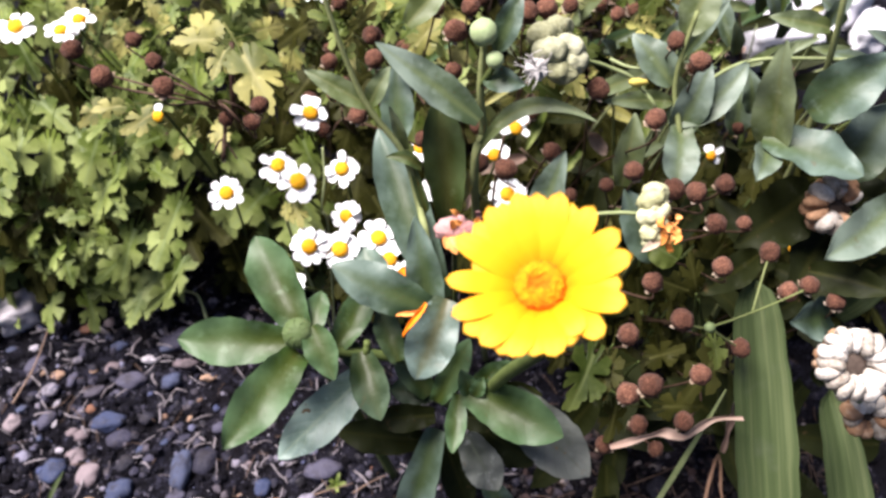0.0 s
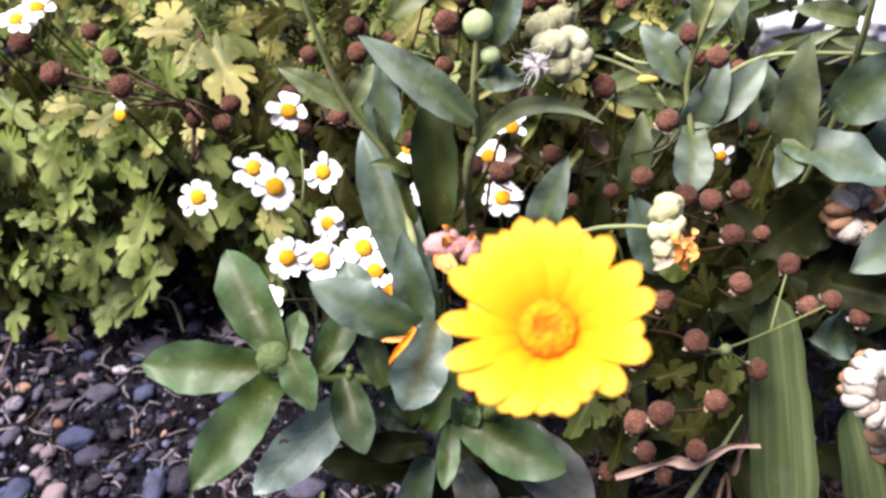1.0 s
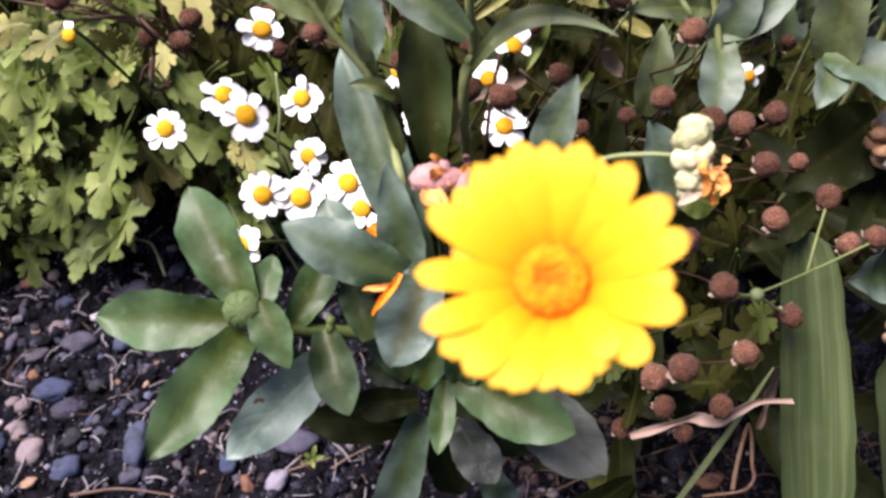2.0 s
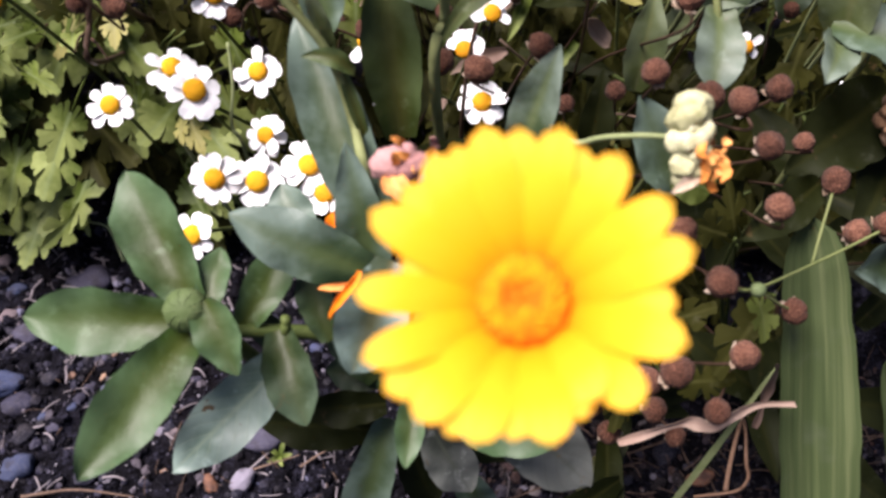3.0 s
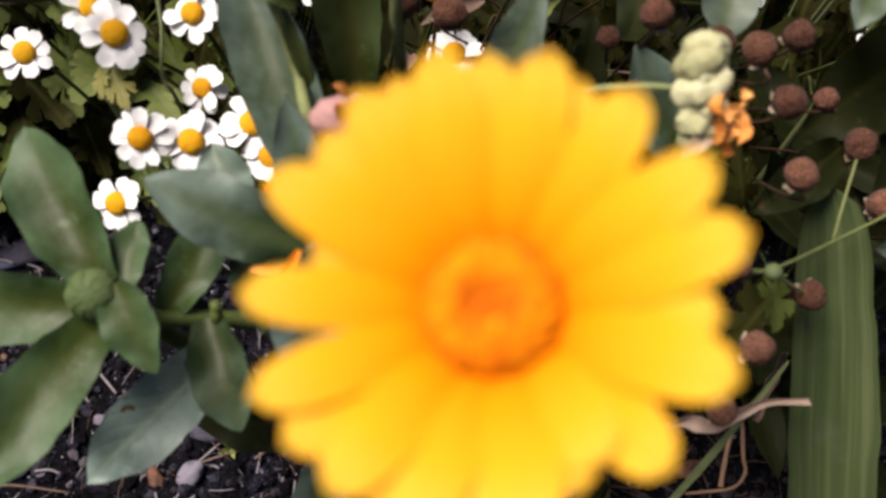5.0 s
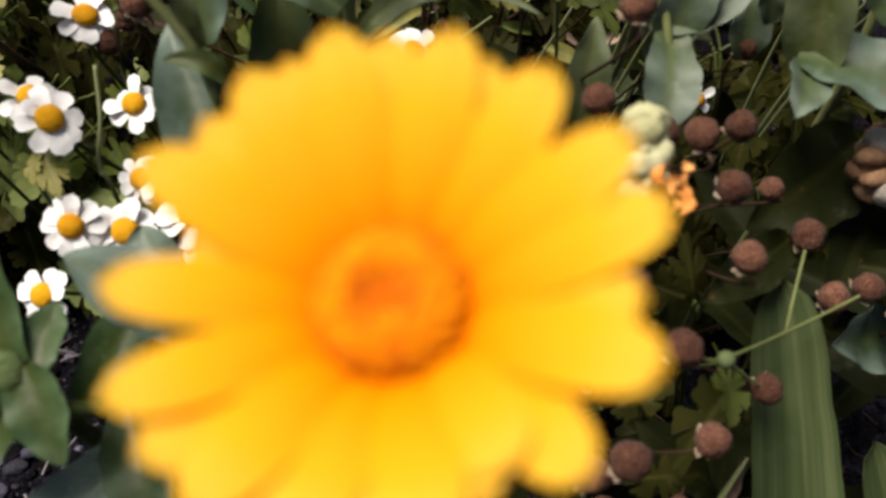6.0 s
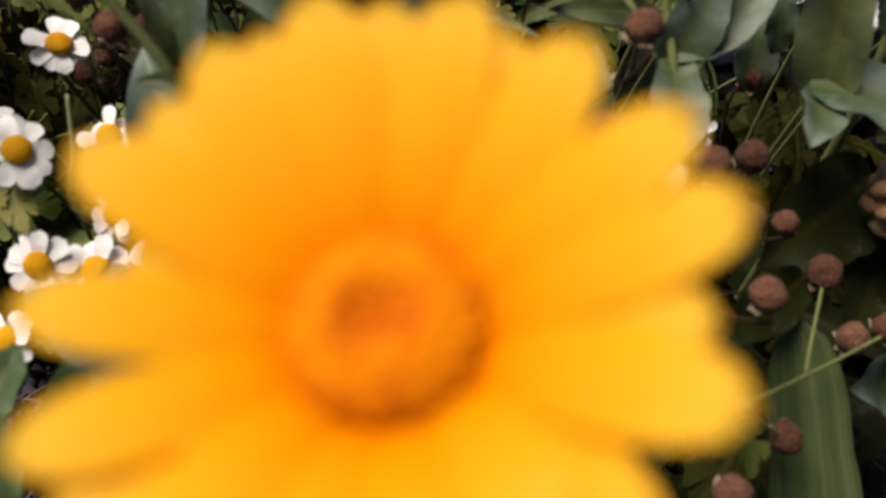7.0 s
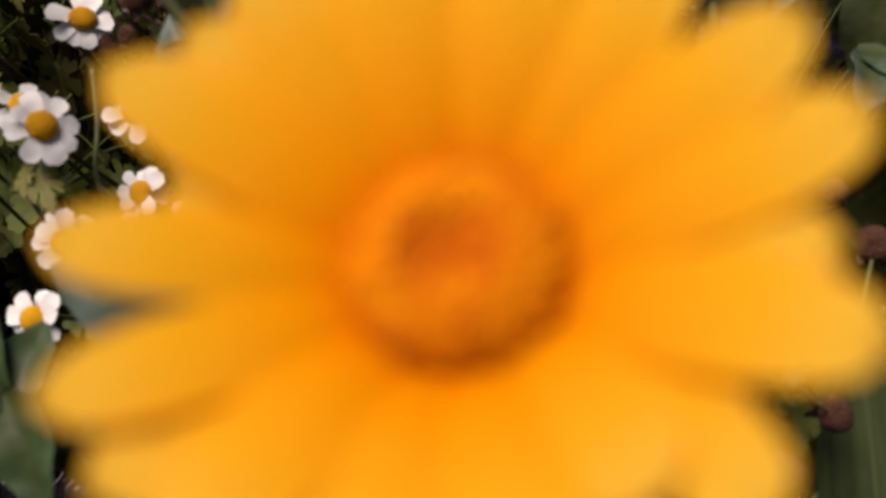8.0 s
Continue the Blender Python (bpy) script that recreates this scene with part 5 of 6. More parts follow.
leaf(marigold, (-0.0059, 0.2110, 0.2001), (-0.0235, 0.2304, 0.2199), 0.0178, LEAF_DEEP, arch=0.06)
# most leaves below use the darkened copy: shade under the flower as colour
leaf(marigold, (-0.0029, 0.2046, 0.1895), (-0.0360, 0.2029, 0.1883), 0.0174, LEAF_SHADED, arch=0.05)
leaf(marigold, (0.0061, 0.2046, 0.1895), (0.0360, 0.2012, 0.1897), 0.0162, LEAF_SHADED, arch=0.05)
leaf(marigold, (0.0207, 0.2111, 0.2064), (0.0528, 0.2078, 0.2066), 0.0147, LEAF_SHADED, arch=0.05)
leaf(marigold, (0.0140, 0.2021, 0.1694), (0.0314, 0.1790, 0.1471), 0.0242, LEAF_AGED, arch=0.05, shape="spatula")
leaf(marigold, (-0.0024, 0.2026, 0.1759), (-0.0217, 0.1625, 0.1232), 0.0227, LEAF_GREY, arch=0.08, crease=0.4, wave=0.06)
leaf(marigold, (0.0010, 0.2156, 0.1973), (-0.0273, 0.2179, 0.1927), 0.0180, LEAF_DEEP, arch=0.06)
leaf(marigold, (-0.0079, 0.2036, 0.1582), (-0.0588, 0.2062, 0.1661), 0.0221, LEAF_SHADED, arch=0.05)
leaf(marigold, (0.0027, 0.2056, 0.1508), (0.0160, 0.1831, 0.1137), 0.021376, LEAF_SHADED)
leaf(marigold, (0.0185, 0.2099, 0.1691), (0.0533, 0.1960, 0.1441), 0.022921, LEAF_SHADED)
leaf(marigold, (0.0149, 0.2044, 0.2200), (0.0366, 0.2156, 0.2279), 0.0148, LEAF, arch=0.06)
leaf(marigold, (0.0157, 0.1976, 0.2275), (0.0097, 0.2056, 0.2392), 0.0095, LEAF, arch=0.1, shape="lance")
leaf(marigold, (0.0162, 0.1959, 0.2299), (0.0210, 0.2017, 0.2389), 0.0072, LEAF, arch=0.1, shape="lance")
leaf(marigold, (0.0276, 0.1969, 0.1142), (0.0426, 0.1830, 0.0892), 0.019252, LEAF_GREY)
leaf(marigold, (-0.0041, 0.2290, 0.2557), (-0.0528, 0.2446, 0.2727), 0.025064, LEAF_GREY, arch=0.10, cup=-0.25, label="greyish curled leaf")
leaf(marigold, (-0.0297, 0.2442, 0.2419), (-0.0399, 0.2690, 0.2532), 0.020526, LEAF_GREY, arch=0.08)
leaf(marigold, (-0.0045, 0.2300, 0.2442), (-0.0125, 0.2632, 0.2873), 0.017546, LEAF_GREY, arch=0.05, shape="lance")
leaf(marigold, (-0.0001, 0.2415, 0.2461), (-0.0324, 0.3191, 0.2882), 0.026727, LEAF_GREY, arch=0.06, cup=0.25)

# ---- calendula shoot with a closed bud ----
shoot = thing("calendula_shoot", (-0.035, 0.245, 0.0), "calendula shoot with a rosette of green leaves and a closed bud", "plant", "calendula shoots")
bud_c = Vector((-0.0683, 0.2170, 0.2549))
stem(shoot, [(-0.035, 0.245, 0.0), (-0.05, 0.235, 0.12), bud_c + Vector((0.003, 0.006, -0.03)), bud_c - Vector((0, 0, 0.004))], 0.0034, 0.0028, STEM, sides=9)
bud_r = 0.0077
bud = obj("bud", ball_mesh("bud", 12, (1, 1, 0.92), 0.07, 2, 3), BUD_GREEN, shoot, "closed round green bud", head_frame(bud_c, CAM_WAY) @ Matrix.Scale(bud_r, 4))
obj("bud_tip", ball_mesh("bud_tip", 13, (1, 0.8, 0.5), 0.3, 2, 2), DRY, shoot, "brown bruised tip of the bud", head_frame(bud_c + CAM_WAY * bud_r * 0.80 + Vector((-0.0008, 0.0012, 0)), CAM_WAY) @ Matrix.Scale(bud_r * 0.16, 4))
for k in range(10):
    a = 2 * math.pi * k / 10
    mm = head_frame(bud_c, CAM_WAY + Vector((0.1, 0, 0.2)), a)
    rise = [mm @ (Vector((math.cos(e), 0.06 * math.sin(5 * e + k), math.sin(e) * 0.92)) * bud_r * 1.0) for e in (-0.9, -0.4, 0.1, 0.6, 1.0, 1.3)]
    stem(shoot, rise, bud_r * 0.05, bud_r * 0.02, BUD_GREEN, "sepal", sides=5, n=4)
leaf(shoot, (-0.0680, 0.2222, 0.2494), (-0.0937, 0.2684, 0.2638), 0.027309, LEAF, arch=0.07, cup=0.2)
leaf(shoot, (-0.0725, 0.2174, 0.2461), (-0.1308, 0.2229, 0.2392), 0.027115, LEAF, arch=0.06, cup=0.2)
leaf(shoot, (-0.0689, 0.2122, 0.2455), (-0.0982, 0.1607, 0.2485), 0.025786, LEAF, arch=0.05, cup=0.2)
leaf(shoot, (-0.0616, 0.2186, 0.2591), (-0.0500, 0.1957, 0.2476), 0.0155, LEAF, arch=0.05, cup=0.2, shape="lance")
leaf(shoot, (-0.0361, 0.2159, 0.2194), (-0.0821, 0.1764, 0.1989), 0.0265, LEAF_DUSTY, arch=0.04, wave=0.06, label="dusty grey-green leaf with a white midrib")
leaf(shoot, (-0.0390, 0.2159, 0.2391), (-0.0289, 0.1841, 0.2276), 0.0207, LEAF_DEEP, arch=0.08, cup=0.3)
leaf(shoot, (-0.0523, 0.2188, 0.2362), (-0.0343, 0.2496, 0.2481), 0.0180, LEAF, arch=0.06, cup=0.25)
leaf(shoot, (-0.0620, 0.2178, 0.2509), (-0.0594, 0.2424, 0.2529), 0.013026, LEAF, arch=0.06)
leaf(shoot, (-0.0213, 0.2161, 0.2282), (-0.0308, 0.2404, 0.2429), 0.0154, LEAF_DEEP, arch=0.06)
leaf(shoot, (-0.0404, 0.2170, 0.2203), (-0.0516, 0.2292, 0.2337), 0.0116, LEAF_DEEP, arch=0.06, shape="lance")
stem(shoot, [(-0.0587, 0.2166, 0.2379), (-0.0366, 0.2191, 0.2305), (-0.0099, 0.2204, 0.2222)], 0.0026, 0.0030, STEM, "branch")
stem(shoot, [(-0.045, 0.24, 0.06), (-0.0377, 0.2169, 0.2198), (-0.0360, 0.2179, 0.2449)], 0.0022, 0.0018, STEM, "branch")

# ---- tall calendula shoots behind ----
tall = thing("calendula_shoot", (0.005, 0.30, 0.0), "tall calendula shoot with long grey-green leaves", "plant", "calendula shoots")
stem(tall, [(0.005, 0.30, 0.0), (-0.0047, 0.2596, 0.2466), (-0.0112, 0.2788, 0.2784), (-0.0179, 0.2886, 0.3035), (-0.0336, 0.2964, 0.3273), (-0.0430, 0.3045, 0.3513), (-0.0535, 0.3170, 0.3906)], 0.0022, 0.0010, STEM_LIGHT, sides=8)
leaf(tall, (-0.0091, 0.2848, 0.2975), (-0.0264, 0.2864, 0.3037), 0.0062, LEAF_MOSS, shape="lance", arch=0.16, bend=0.12)
leaf(tall, (-0.0166, 0.2915, 0.3035), (-0.0240, 0.2973, 0.3270), 0.0054, LEAF_OLIVE, shape="lance", arch=0.05)
leaf(tall, (-0.0064, 0.2741, 0.2718), (-0.0159, 0.2906, 0.3036), 0.0044, LEAF_MOSS, shape="lance", arch=0.03)
leaf(tall, (-0.0336, 0.2968, 0.3276), (-0.0628, 0.3069, 0.3408), 0.010458, LEAF_OLIVE, shape="lance")
leaf(tall, (-0.0336, 0.2968, 0.3276), (-0.0232, 0.3063, 0.3434), 0.008890, LEAF_OLIVE, shape="lance")
leaf(tall, (-0.0215, 0.3138, 0.2845), (-0.0230, 0.3435, 0.3114), 0.016799, LEAF_GREY, shape="lance", arch=0.06)

bushy = thing("calendula_shoot", (0.035, 0.34, 0.0), "bushy calendula shoot with two round green buds", "plant", "calendula shoots")
stem(bushy, [(0.035, 0.34, 0.0), (0.0186, 0.3137, 0.2479), (0.0223, 0.3254, 0.2805), (0.0200, 0.3281, 0.3068), (0.0210, 0.3342, 0.3294), (0.0211, 0.3308, 0.3392)], 0.0026, 0.0015, STEM_LIGHT, sides=8)
stem(bushy, [(0.0205, 0.3286, 0.3102), (0.0238, 0.3241, 0.3223), (0.0260, 0.3244, 0.3286)], 0.0018, 0.0016, STEM, "branch")
for place, size in (((0.0203, 0.3290, 0.3440), 0.006654), ((0.0259, 0.3220, 0.3330), 0.004309)):
    obj("bud", ball_mesh("bud", 14, (1, 1, 0.92), 0.06, 2, 3, 0, 0.04, 7), BUD_PALE, bushy, "round pale green bud", head_frame(place, CAM_WAY) @ Matrix.Scale(size, 4))
leaf(bushy, (0.0199, 0.3187, 0.2945), (-0.0324, 0.3416, 0.3264), 0.0179, LEAF_PALE, arch=0.05, cup=0.05, shape="lance", face=(-0.25, -0.35, 0.9))
leaf(bushy, (0.0047, 0.2997, 0.2381), (-0.0012, 0.3446, 0.2878), 0.026121, LEAF_MOSS, arch=0.05, crease=0.5, cup=0.35)
leaf(bushy, (0.0195, 0.3151, 0.2738), (0.0793, 0.3149, 0.2976), 0.0088, LEAF_OLIVE, arch=0.06, shape="lance", bend=-0.25)
leaf(bushy, (0.0276, 0.3331, 0.3286), (0.0391, 0.3498, 0.3525), 0.012531, LEAF_GREY, shape="lance")
leaf(bushy, (0.0218, 0.3259, 0.3175), (0.0410, 0.3159, 0.3227), 0.012675, LEAF_GREY, shape="lance", twist=0.8)
leaf(bushy, (-0.0169, 0.3510, 0.3290), (0.0057, 0.3707, 0.3427), 0.014091, LEAF_OLIVE, shape="lance")
leaf(bushy, (0.0000, 0.3053, 0.2359), (0.0155, 0.3213, 0.2532), 0.015656, FERN_YELLOW, shape="oval", label="small yellowed leaf")
leaf(bushy, (0.0495, 0.2797, 0.2548), (0.0618, 0.2980, 0.2946), 0.0171, LEAF_PALE, shape="lance", arch=0.03, face=(-0.2, -0.4, 0.9))
leaf(bushy, (0.0312, 0.2709, 0.2270), (0.0447, 0.2927, 0.2423), 0.014623, LEAF_SHADED, shape="lance")
leaf(bushy, (0.0044, 0.2941, 0.2280), (0.0532, 0.2906, 0.2409), 0.014905, LEAF_SHADED, shape="lance")

# ---- calendula seed heads ----
def seed_head(centre, normal, radius, mats, count, seed, label, stalk, stalk_mat, foot, gap=0):
    """A ring of fat crescent seeds that curl outwards from a dark middle."""
    rr = random.Random(seed)
    head = thing("calendula_seed_head", foot, label, "seed head", "calendula seed heads")
    m = head_frame(centre, normal, 0.4)
    obj("core", ball_mesh("core", seed, (1, 1, 0.6), 0.3, 2, 3, 0.0, 0.2, 7.0), mats[-1], head, "dark dry middle", m @ Matrix.Translation((0, 0, -0.1 * radius)) @ Matrix.Scale(radius * 0.42, 4))
    for ring, (n, reach, lift) in enumerate(((count, 1.0, 0.0), (count - 2, 0.86, -0.42))):
        for k in range(n - gap):
            a = 2 * math.pi * (k + 0.5 * ring) / n + rr.gauss(0, 0.06)
            mm = m @ Matrix.Rotation(a, 4, "Z")
            w = radius * 0.80 * math.sin(math.pi / n) * rr.uniform(0.7, 1.2)
            q = reach * rr.uniform(0.84, 1.0)
            pts = [mm @ (Vector((x * q, 0.035 * rr.gauss(0, 1), z + lift + 0.05 * rr.gauss(0, 1))) * radius) for x, z in ((0.30, -0.02), (0.46, 0.22), (0.68, 0.24), (0.82, 0.02), (0.78, -0.26))]
            stem(head, pts, w, None, mats[rr.randrange(len(mats) - 1)] if ring == 0 else SEED_BROWN, "seed", sides=9, n=5, rough=0.16, radii=lambda f: w * (0.40 + 0.62 * math.sin(math.pi * (0.08 + 0.72 * f))))
    if stalk:
        stem(head, stalk, 0.0018, 0.0016, stalk_mat, "stalk")
    return head


seed_head((0.1984, 0.2043, 0.2475), (-0.1, -0.6, 0.8), 0.020585, [SEED_WHITE, SEED_WHITE, SEED_DARK], 16, 1, "bleached white seed head of tightly curled seeds", [(0.3060, 0.2804, 0.0000), (0.2260, 0.2114, 0.1854), (0.2007, 0.2044, 0.2385)], STEM_PALE, (0.3060, 0.2804, 0.0000))
seed_head((0.2139, 0.3000, 0.2474), (-0.05, -0.58, 0.8), 0.018318, [SEED_BROWN, SEED_WHITE, SEED_WHITE, SEED_DARK], 12, 2, "withered brown and cream curled seed head", [(0.3316, 0.4351, 0.0000), (0.2336, 0.3085, 0.2076), (0.2167, 0.2995, 0.2410)], STEM_RED, (0.3316, 0.4351, 0.0000), 2)
seed_head((0.2247, 0.2024, 0.1943), (-0.2, -0.6, 0.6), 0.013683, [SEED_WHITE, SEED_BROWN, SEED_DARK], 10, 6, "pale curled seed head low by the strap leaves", None, STEM_RED, (0.3209, 0.2804, 0.0000))


def pale_seed_cluster(lobes, foot, label, stalk, mat):
    """Fat ribbed seeds stacked closely like the segments of a caterpillar."""
    head = thing("calendula_seed_head", foot, label, "seed head", "calendula seed heads")
    for k, (place, r) in enumerate(lobes):
        m = head_frame(place, CAM_WAY, 0.35 * math.sin(k * 2.1))
        body = ball_mesh("seed", 100 + k, (1.0, 0.72, 0.8), 0.16, 1.5, 4, 0.0, 0.05, 6)
        for v in body.vertices:
            v.co *= 1 + 0.07 * math.cos(5 * math.atan2(v.co.z, v.co.x) + k)
        obj("seed", body, mat, head, "", m @ Matrix.Scale(r * 1.2, 4))
        curl = [m @ (Vector((math.cos(a), 0.22 * math.sin(2 * a), 0.62 * math.sin(a))) * r * 1.12) for a in (0.2, 0.8, 1.5, 2.2, 2.9)]
        stem(head, curl, r * 0.12, r * 0.06, mat, "seed_rib", sides=6, n=4, rough=0.2)
    stem(head, stalk, 0.0009, 0.0013, STEM_PALE, "stalk")
    return head


wisp = pale_seed_cluster(
    [((0.0974, 0.2580, 0.3126), 0.004880), ((0.0959, 0.2541, 0.3114), 0.005856), ((0.0983, 0.2516, 0.3082), 0.005660), ((0.0960, 0.2478, 0.3070), 0.005660), ((0.0976, 0.2453, 0.3037), 0.005075), ((0.0957, 0.2421, 0.3015), 0.004685), ((0.0960, 0.2403, 0.2972), 0.003513)],
    (0.1686, 0.3961, 0.0000), "pale green curled seed head with withered orange petals",
    [(0.0955, 0.2509, 0.3046), (0.0806, 0.2531, 0.3031), (0.0674, 0.2602, 0.2898), (0.0549, 0.2708, 0.2575), (0.045, 0.30, 0.05), (0.045, 0.30, 0.0)], SEED_PALE)
for k in range(20):
    rr = random.Random(500 + k)
    a = Vector((0.1038, 0.2463, 0.3075)) + Vector((rr.gauss(0, 0.002), rr.gauss(0, 0.002), rr.gauss(0, 0.004)))
    a = a + Vector((rr.gauss(-0.001, 0.0018), -0.002 + rr.gauss(0, 0.003), rr.gauss(-0.004, 0.003)))
    b = a + Vector((rr.uniform(-0.004, 0.002), -0.003 + rr.gauss(0, 0.0025), rr.uniform(-0.004, 0.001)))
    leaf(wisp, a, b, 0.0026, WITHERED, name="withered_petal", shape="strap", arch=rr.uniform(-0.5, 0.6), bend=rr.uniform(-0.4, 0.4), twist=rr.uniform(-2.5, 2.5), wave=0.15, nu=12, nv=4)
leaf(wisp, (0.1012, 0.2414, 0.3010), (0.0908, 0.2341, 0.2989), 0.004, BRACT, name="bract", shape="lance", nu=9, nv=4)

big_seed = pale_seed_cluster(
    [((0.0514, 0.3471, 0.3262), 0.007327), ((0.0585, 0.3538, 0.3248), 0.007045), ((0.0635, 0.3418, 0.3225), 0.007891), ((0.0544, 0.3369, 0.3251), 0.007327), ((0.0655, 0.3356, 0.3181), 0.007327), ((0.0595, 0.3300, 0.3173), 0.006763), ((0.0531, 0.3349, 0.3176), 0.005636)],
    (0.1471, 0.5629, 0.0000), "large pale yellow-green seed head on a long stalk",
    [(0.0706, 0.3372, 0.3193), (0.0842, 0.3379, 0.3137), (0.1015, 0.3359, 0.3031), (0.1191, 0.3425, 0.2620), (0.1628, 0.5155, 0.0000)], SEED_DULL)
obj("withered_calyx", ball_mesh("withered_calyx", 7, (1, 0.8, 0.7), 0.6, 2, 4, 0, 0.35, 7), GREY_FLUFF, big_seed, "grey withered calyx", head_frame((0.0475, 0.3296, 0.3200), CAM_WAY) @ Matrix.Scale(0.005852, 4))
hr = random.Random(77)
for k in range(26):
    c = Vector((0.0468, 0.3286, 0.3209))
    d = (Vector((hr.gauss(0, 1), hr.gauss(0, 1), hr.gauss(0, 1))) + CAM_WAY * 0.8).normalized()
    stem(big_seed, [c + d * 0.003, c + d * 0.007 + Vector((hr.gauss(0, 0.001), 0, hr.gauss(0, 0.001))), c + d * 0.0105 + Vector((hr.gauss(0, 0.002), 0, hr.gauss(0, 0.002)))], 0.0004, 0.0002, GREY_FLUFF, "hair", sides=4, n=3)
obj("seed", ball_mesh("seed", 31, (1.5, 0.6, 0.6), 0.3), YELLOW_BRACT, big_seed, "small yellow bract on the stalk", head_frame((0.1004, 0.3332, 0.3073), CAM_WAY) @ Matrix.Scale(0.003438, 4))

# ---- calendula growth beyond the dried heads ----
def plant_at(place, label):
    return thing("calendula_shoot", place, label, "plant", "calendula shoots")


right = plant_at((0.13, 0.38, 0.0), "leafy calendula shoot among dried heads")
stem(right, [(0.13, 0.38, 0.0), (0.1316, 0.3248, 0.2343), (0.1236, 0.3450, 0.2942), (0.1284, 0.3569, 0.3331)], 0.0020, 0.0012, STEM_LIGHT)
leaf(right, (0.1285, 0.3318, 0.2758), (0.1244, 0.2998, 0.2626), 0.022244, LEAF_PALE, shape="spatula", arch=0.08)
leaf(right, (0.1271, 0.3315, 0.2695), (0.1414, 0.3510, 0.3045), 0.017848, LEAF_PALE, shape="lance")
leaf(right, (0.1240, 0.3430, 0.2836), (0.0849, 0.3341, 0.2927), 0.010114, LEAF_OLIVE, shape="lance")
leaf(right, (0.1027, 0.3248, 0.2343), (0.1081, 0.3502, 0.2674), 0.016282, LEAF_OLIVE, shape="lance")
leaf(right, (0.1253, 0.3540, 0.2853), (0.1039, 0.3766, 0.3010), 0.019539, LEAF_PALE, shape="lance")
leaf(right, (0.1216, 0.3360, 0.2757), (0.1632, 0.3557, 0.3017), 0.018637, LEAF_PALE, shape="lance", bend=0.10, arch=0.06)
leaf(right, (0.1329, 0.3766, 0.3011), (0.1467, 0.4016, 0.3186), 0.021370, LEAF_OLIVE, shape="lance")
leaf(right, (0.0835, 0.3669, 0.2637), (0.1283, 0.3641, 0.2923), 0.009394, LEAF_OLIVE, shape="lance")
leaf(right, (0.0855, 0.3084, 0.2076), (0.0899, 0.3327, 0.2398), 0.014764, LEAF_SHADED, shape="lance")
leaf(right, (0.1283, 0.2764, 0.2309), (0.1130, 0.2839, 0.2362), 0.018318, FERN_HALF_SHADED, shape="oval")
leaf(right, (0.1202, 0.2862, 0.2167), (0.1008, 0.3123, 0.2472), 0.0247, LEAF_GREY, shape="lance", arch=0.05)
leaf(right, (0.1734, 0.2802, 0.2309), (0.1354, 0.2542, 0.2308), 0.0178, LEAF_SHADED, shape="lance", arch=0.06)

corner = plant_at((0.21, 0.36, 0.0), "calendula shoot with broad dull green leaves")
stem(corner, [(0.21, 0.36, 0.0), (0.2040, 0.3408, 0.2302), (0.2010, 0.3450, 0.2942), (0.1948, 0.3470, 0.3414), (0.1920, 0.3546, 0.3620)], 0.0022, 0.0014, STEM_LIGHT)
leaf(corner, (0.1788, 0.3215, 0.2625), (0.1708, 0.3411, 0.3281), 0.022013, LEAF_OLIVE, shape="lance", arch=0.05, face=(-0.5, -0.35, 0.8))
leaf(corner, (0.1714, 0.3249, 0.2746), (0.2174, 0.2981, 0.2754), 0.0295, LEAF_GREY, shape="spatula", arch=0.08, cup=0.1, wave=0.06, face=(0.45, -0.45, 0.75))
leaf(corner, (0.1745, 0.3220, 0.2720), (0.1618, 0.2955, 0.2748), 0.015894, LEAF_PALE, shape="lance", arch=0.1)
leaf(corner, (0.1915, 0.3293, 0.2893), (0.2261, 0.3358, 0.3244), 0.028494, LEAF_GREY, shape="lance", arch=0.06)
leaf(corner, (0.1947, 0.3500, 0.3282), (0.1624, 0.3507, 0.3348), 0.011210, LEAF_OLIVE, shape="lance", arch=0.08)
leaf(corner, (0.2162, 0.3195, 0.2458), (0.2412, 0.3377, 0.2891), 0.036635, LEAF_PALE, shape="spatula")
leaf(corner, (0.2506, 0.3021, 0.2526), (0.2002, 0.2669, 0.2460), 0.0279, LEAF_PALE, shape="spatula", arch=0.06)
# low leaves here get their shade from the darkened copy too
leaf(corner, (0.2129, 0.3248, 0.2318), (0.1645, 0.2914, 0.2204), 0.0355, LEAF_SHADED, shape="lance", arch=0.06)
leaf(corner, (0.2247, 0.3106, 0.2157), (0.1980, 0.2734, 0.2016), 0.0326, LEAF_SHADED, shape="lance", arch=0.05)
leaf(corner, (0.1767, 0.3590, 0.2582), (0.1708, 0.3708, 0.2818), 0.012525, LEAF_PALE, shape="lance")
leaf(corner, (0.2216, 0.2643, 0.1919), (0.1942, 0.2553, 0.2009), 0.025050, LEAF_GREY, shape="lance")
leaf(corner, (0.2036, 0.2784, 0.2171), (0.2411, 0.2548, 0.2310), 0.018318, LEAF_SHADED, shape="lance")
leaf(corner, (0.2319, 0.2733, 0.2135), (0.2505, 0.2790, 0.2327), 0.018318, LEAF_SHADED, shape="lance")
leaf(corner, (0.1711, 0.3570, 0.2416), (0.1702, 0.3748, 0.2693), 0.016047, LEAF_PALE, shape="lance")
leaf(corner, (0.2313, 0.3327, 0.2398), (0.2444, 0.2938, 0.2278), 0.028181, LEAF_SHADED)
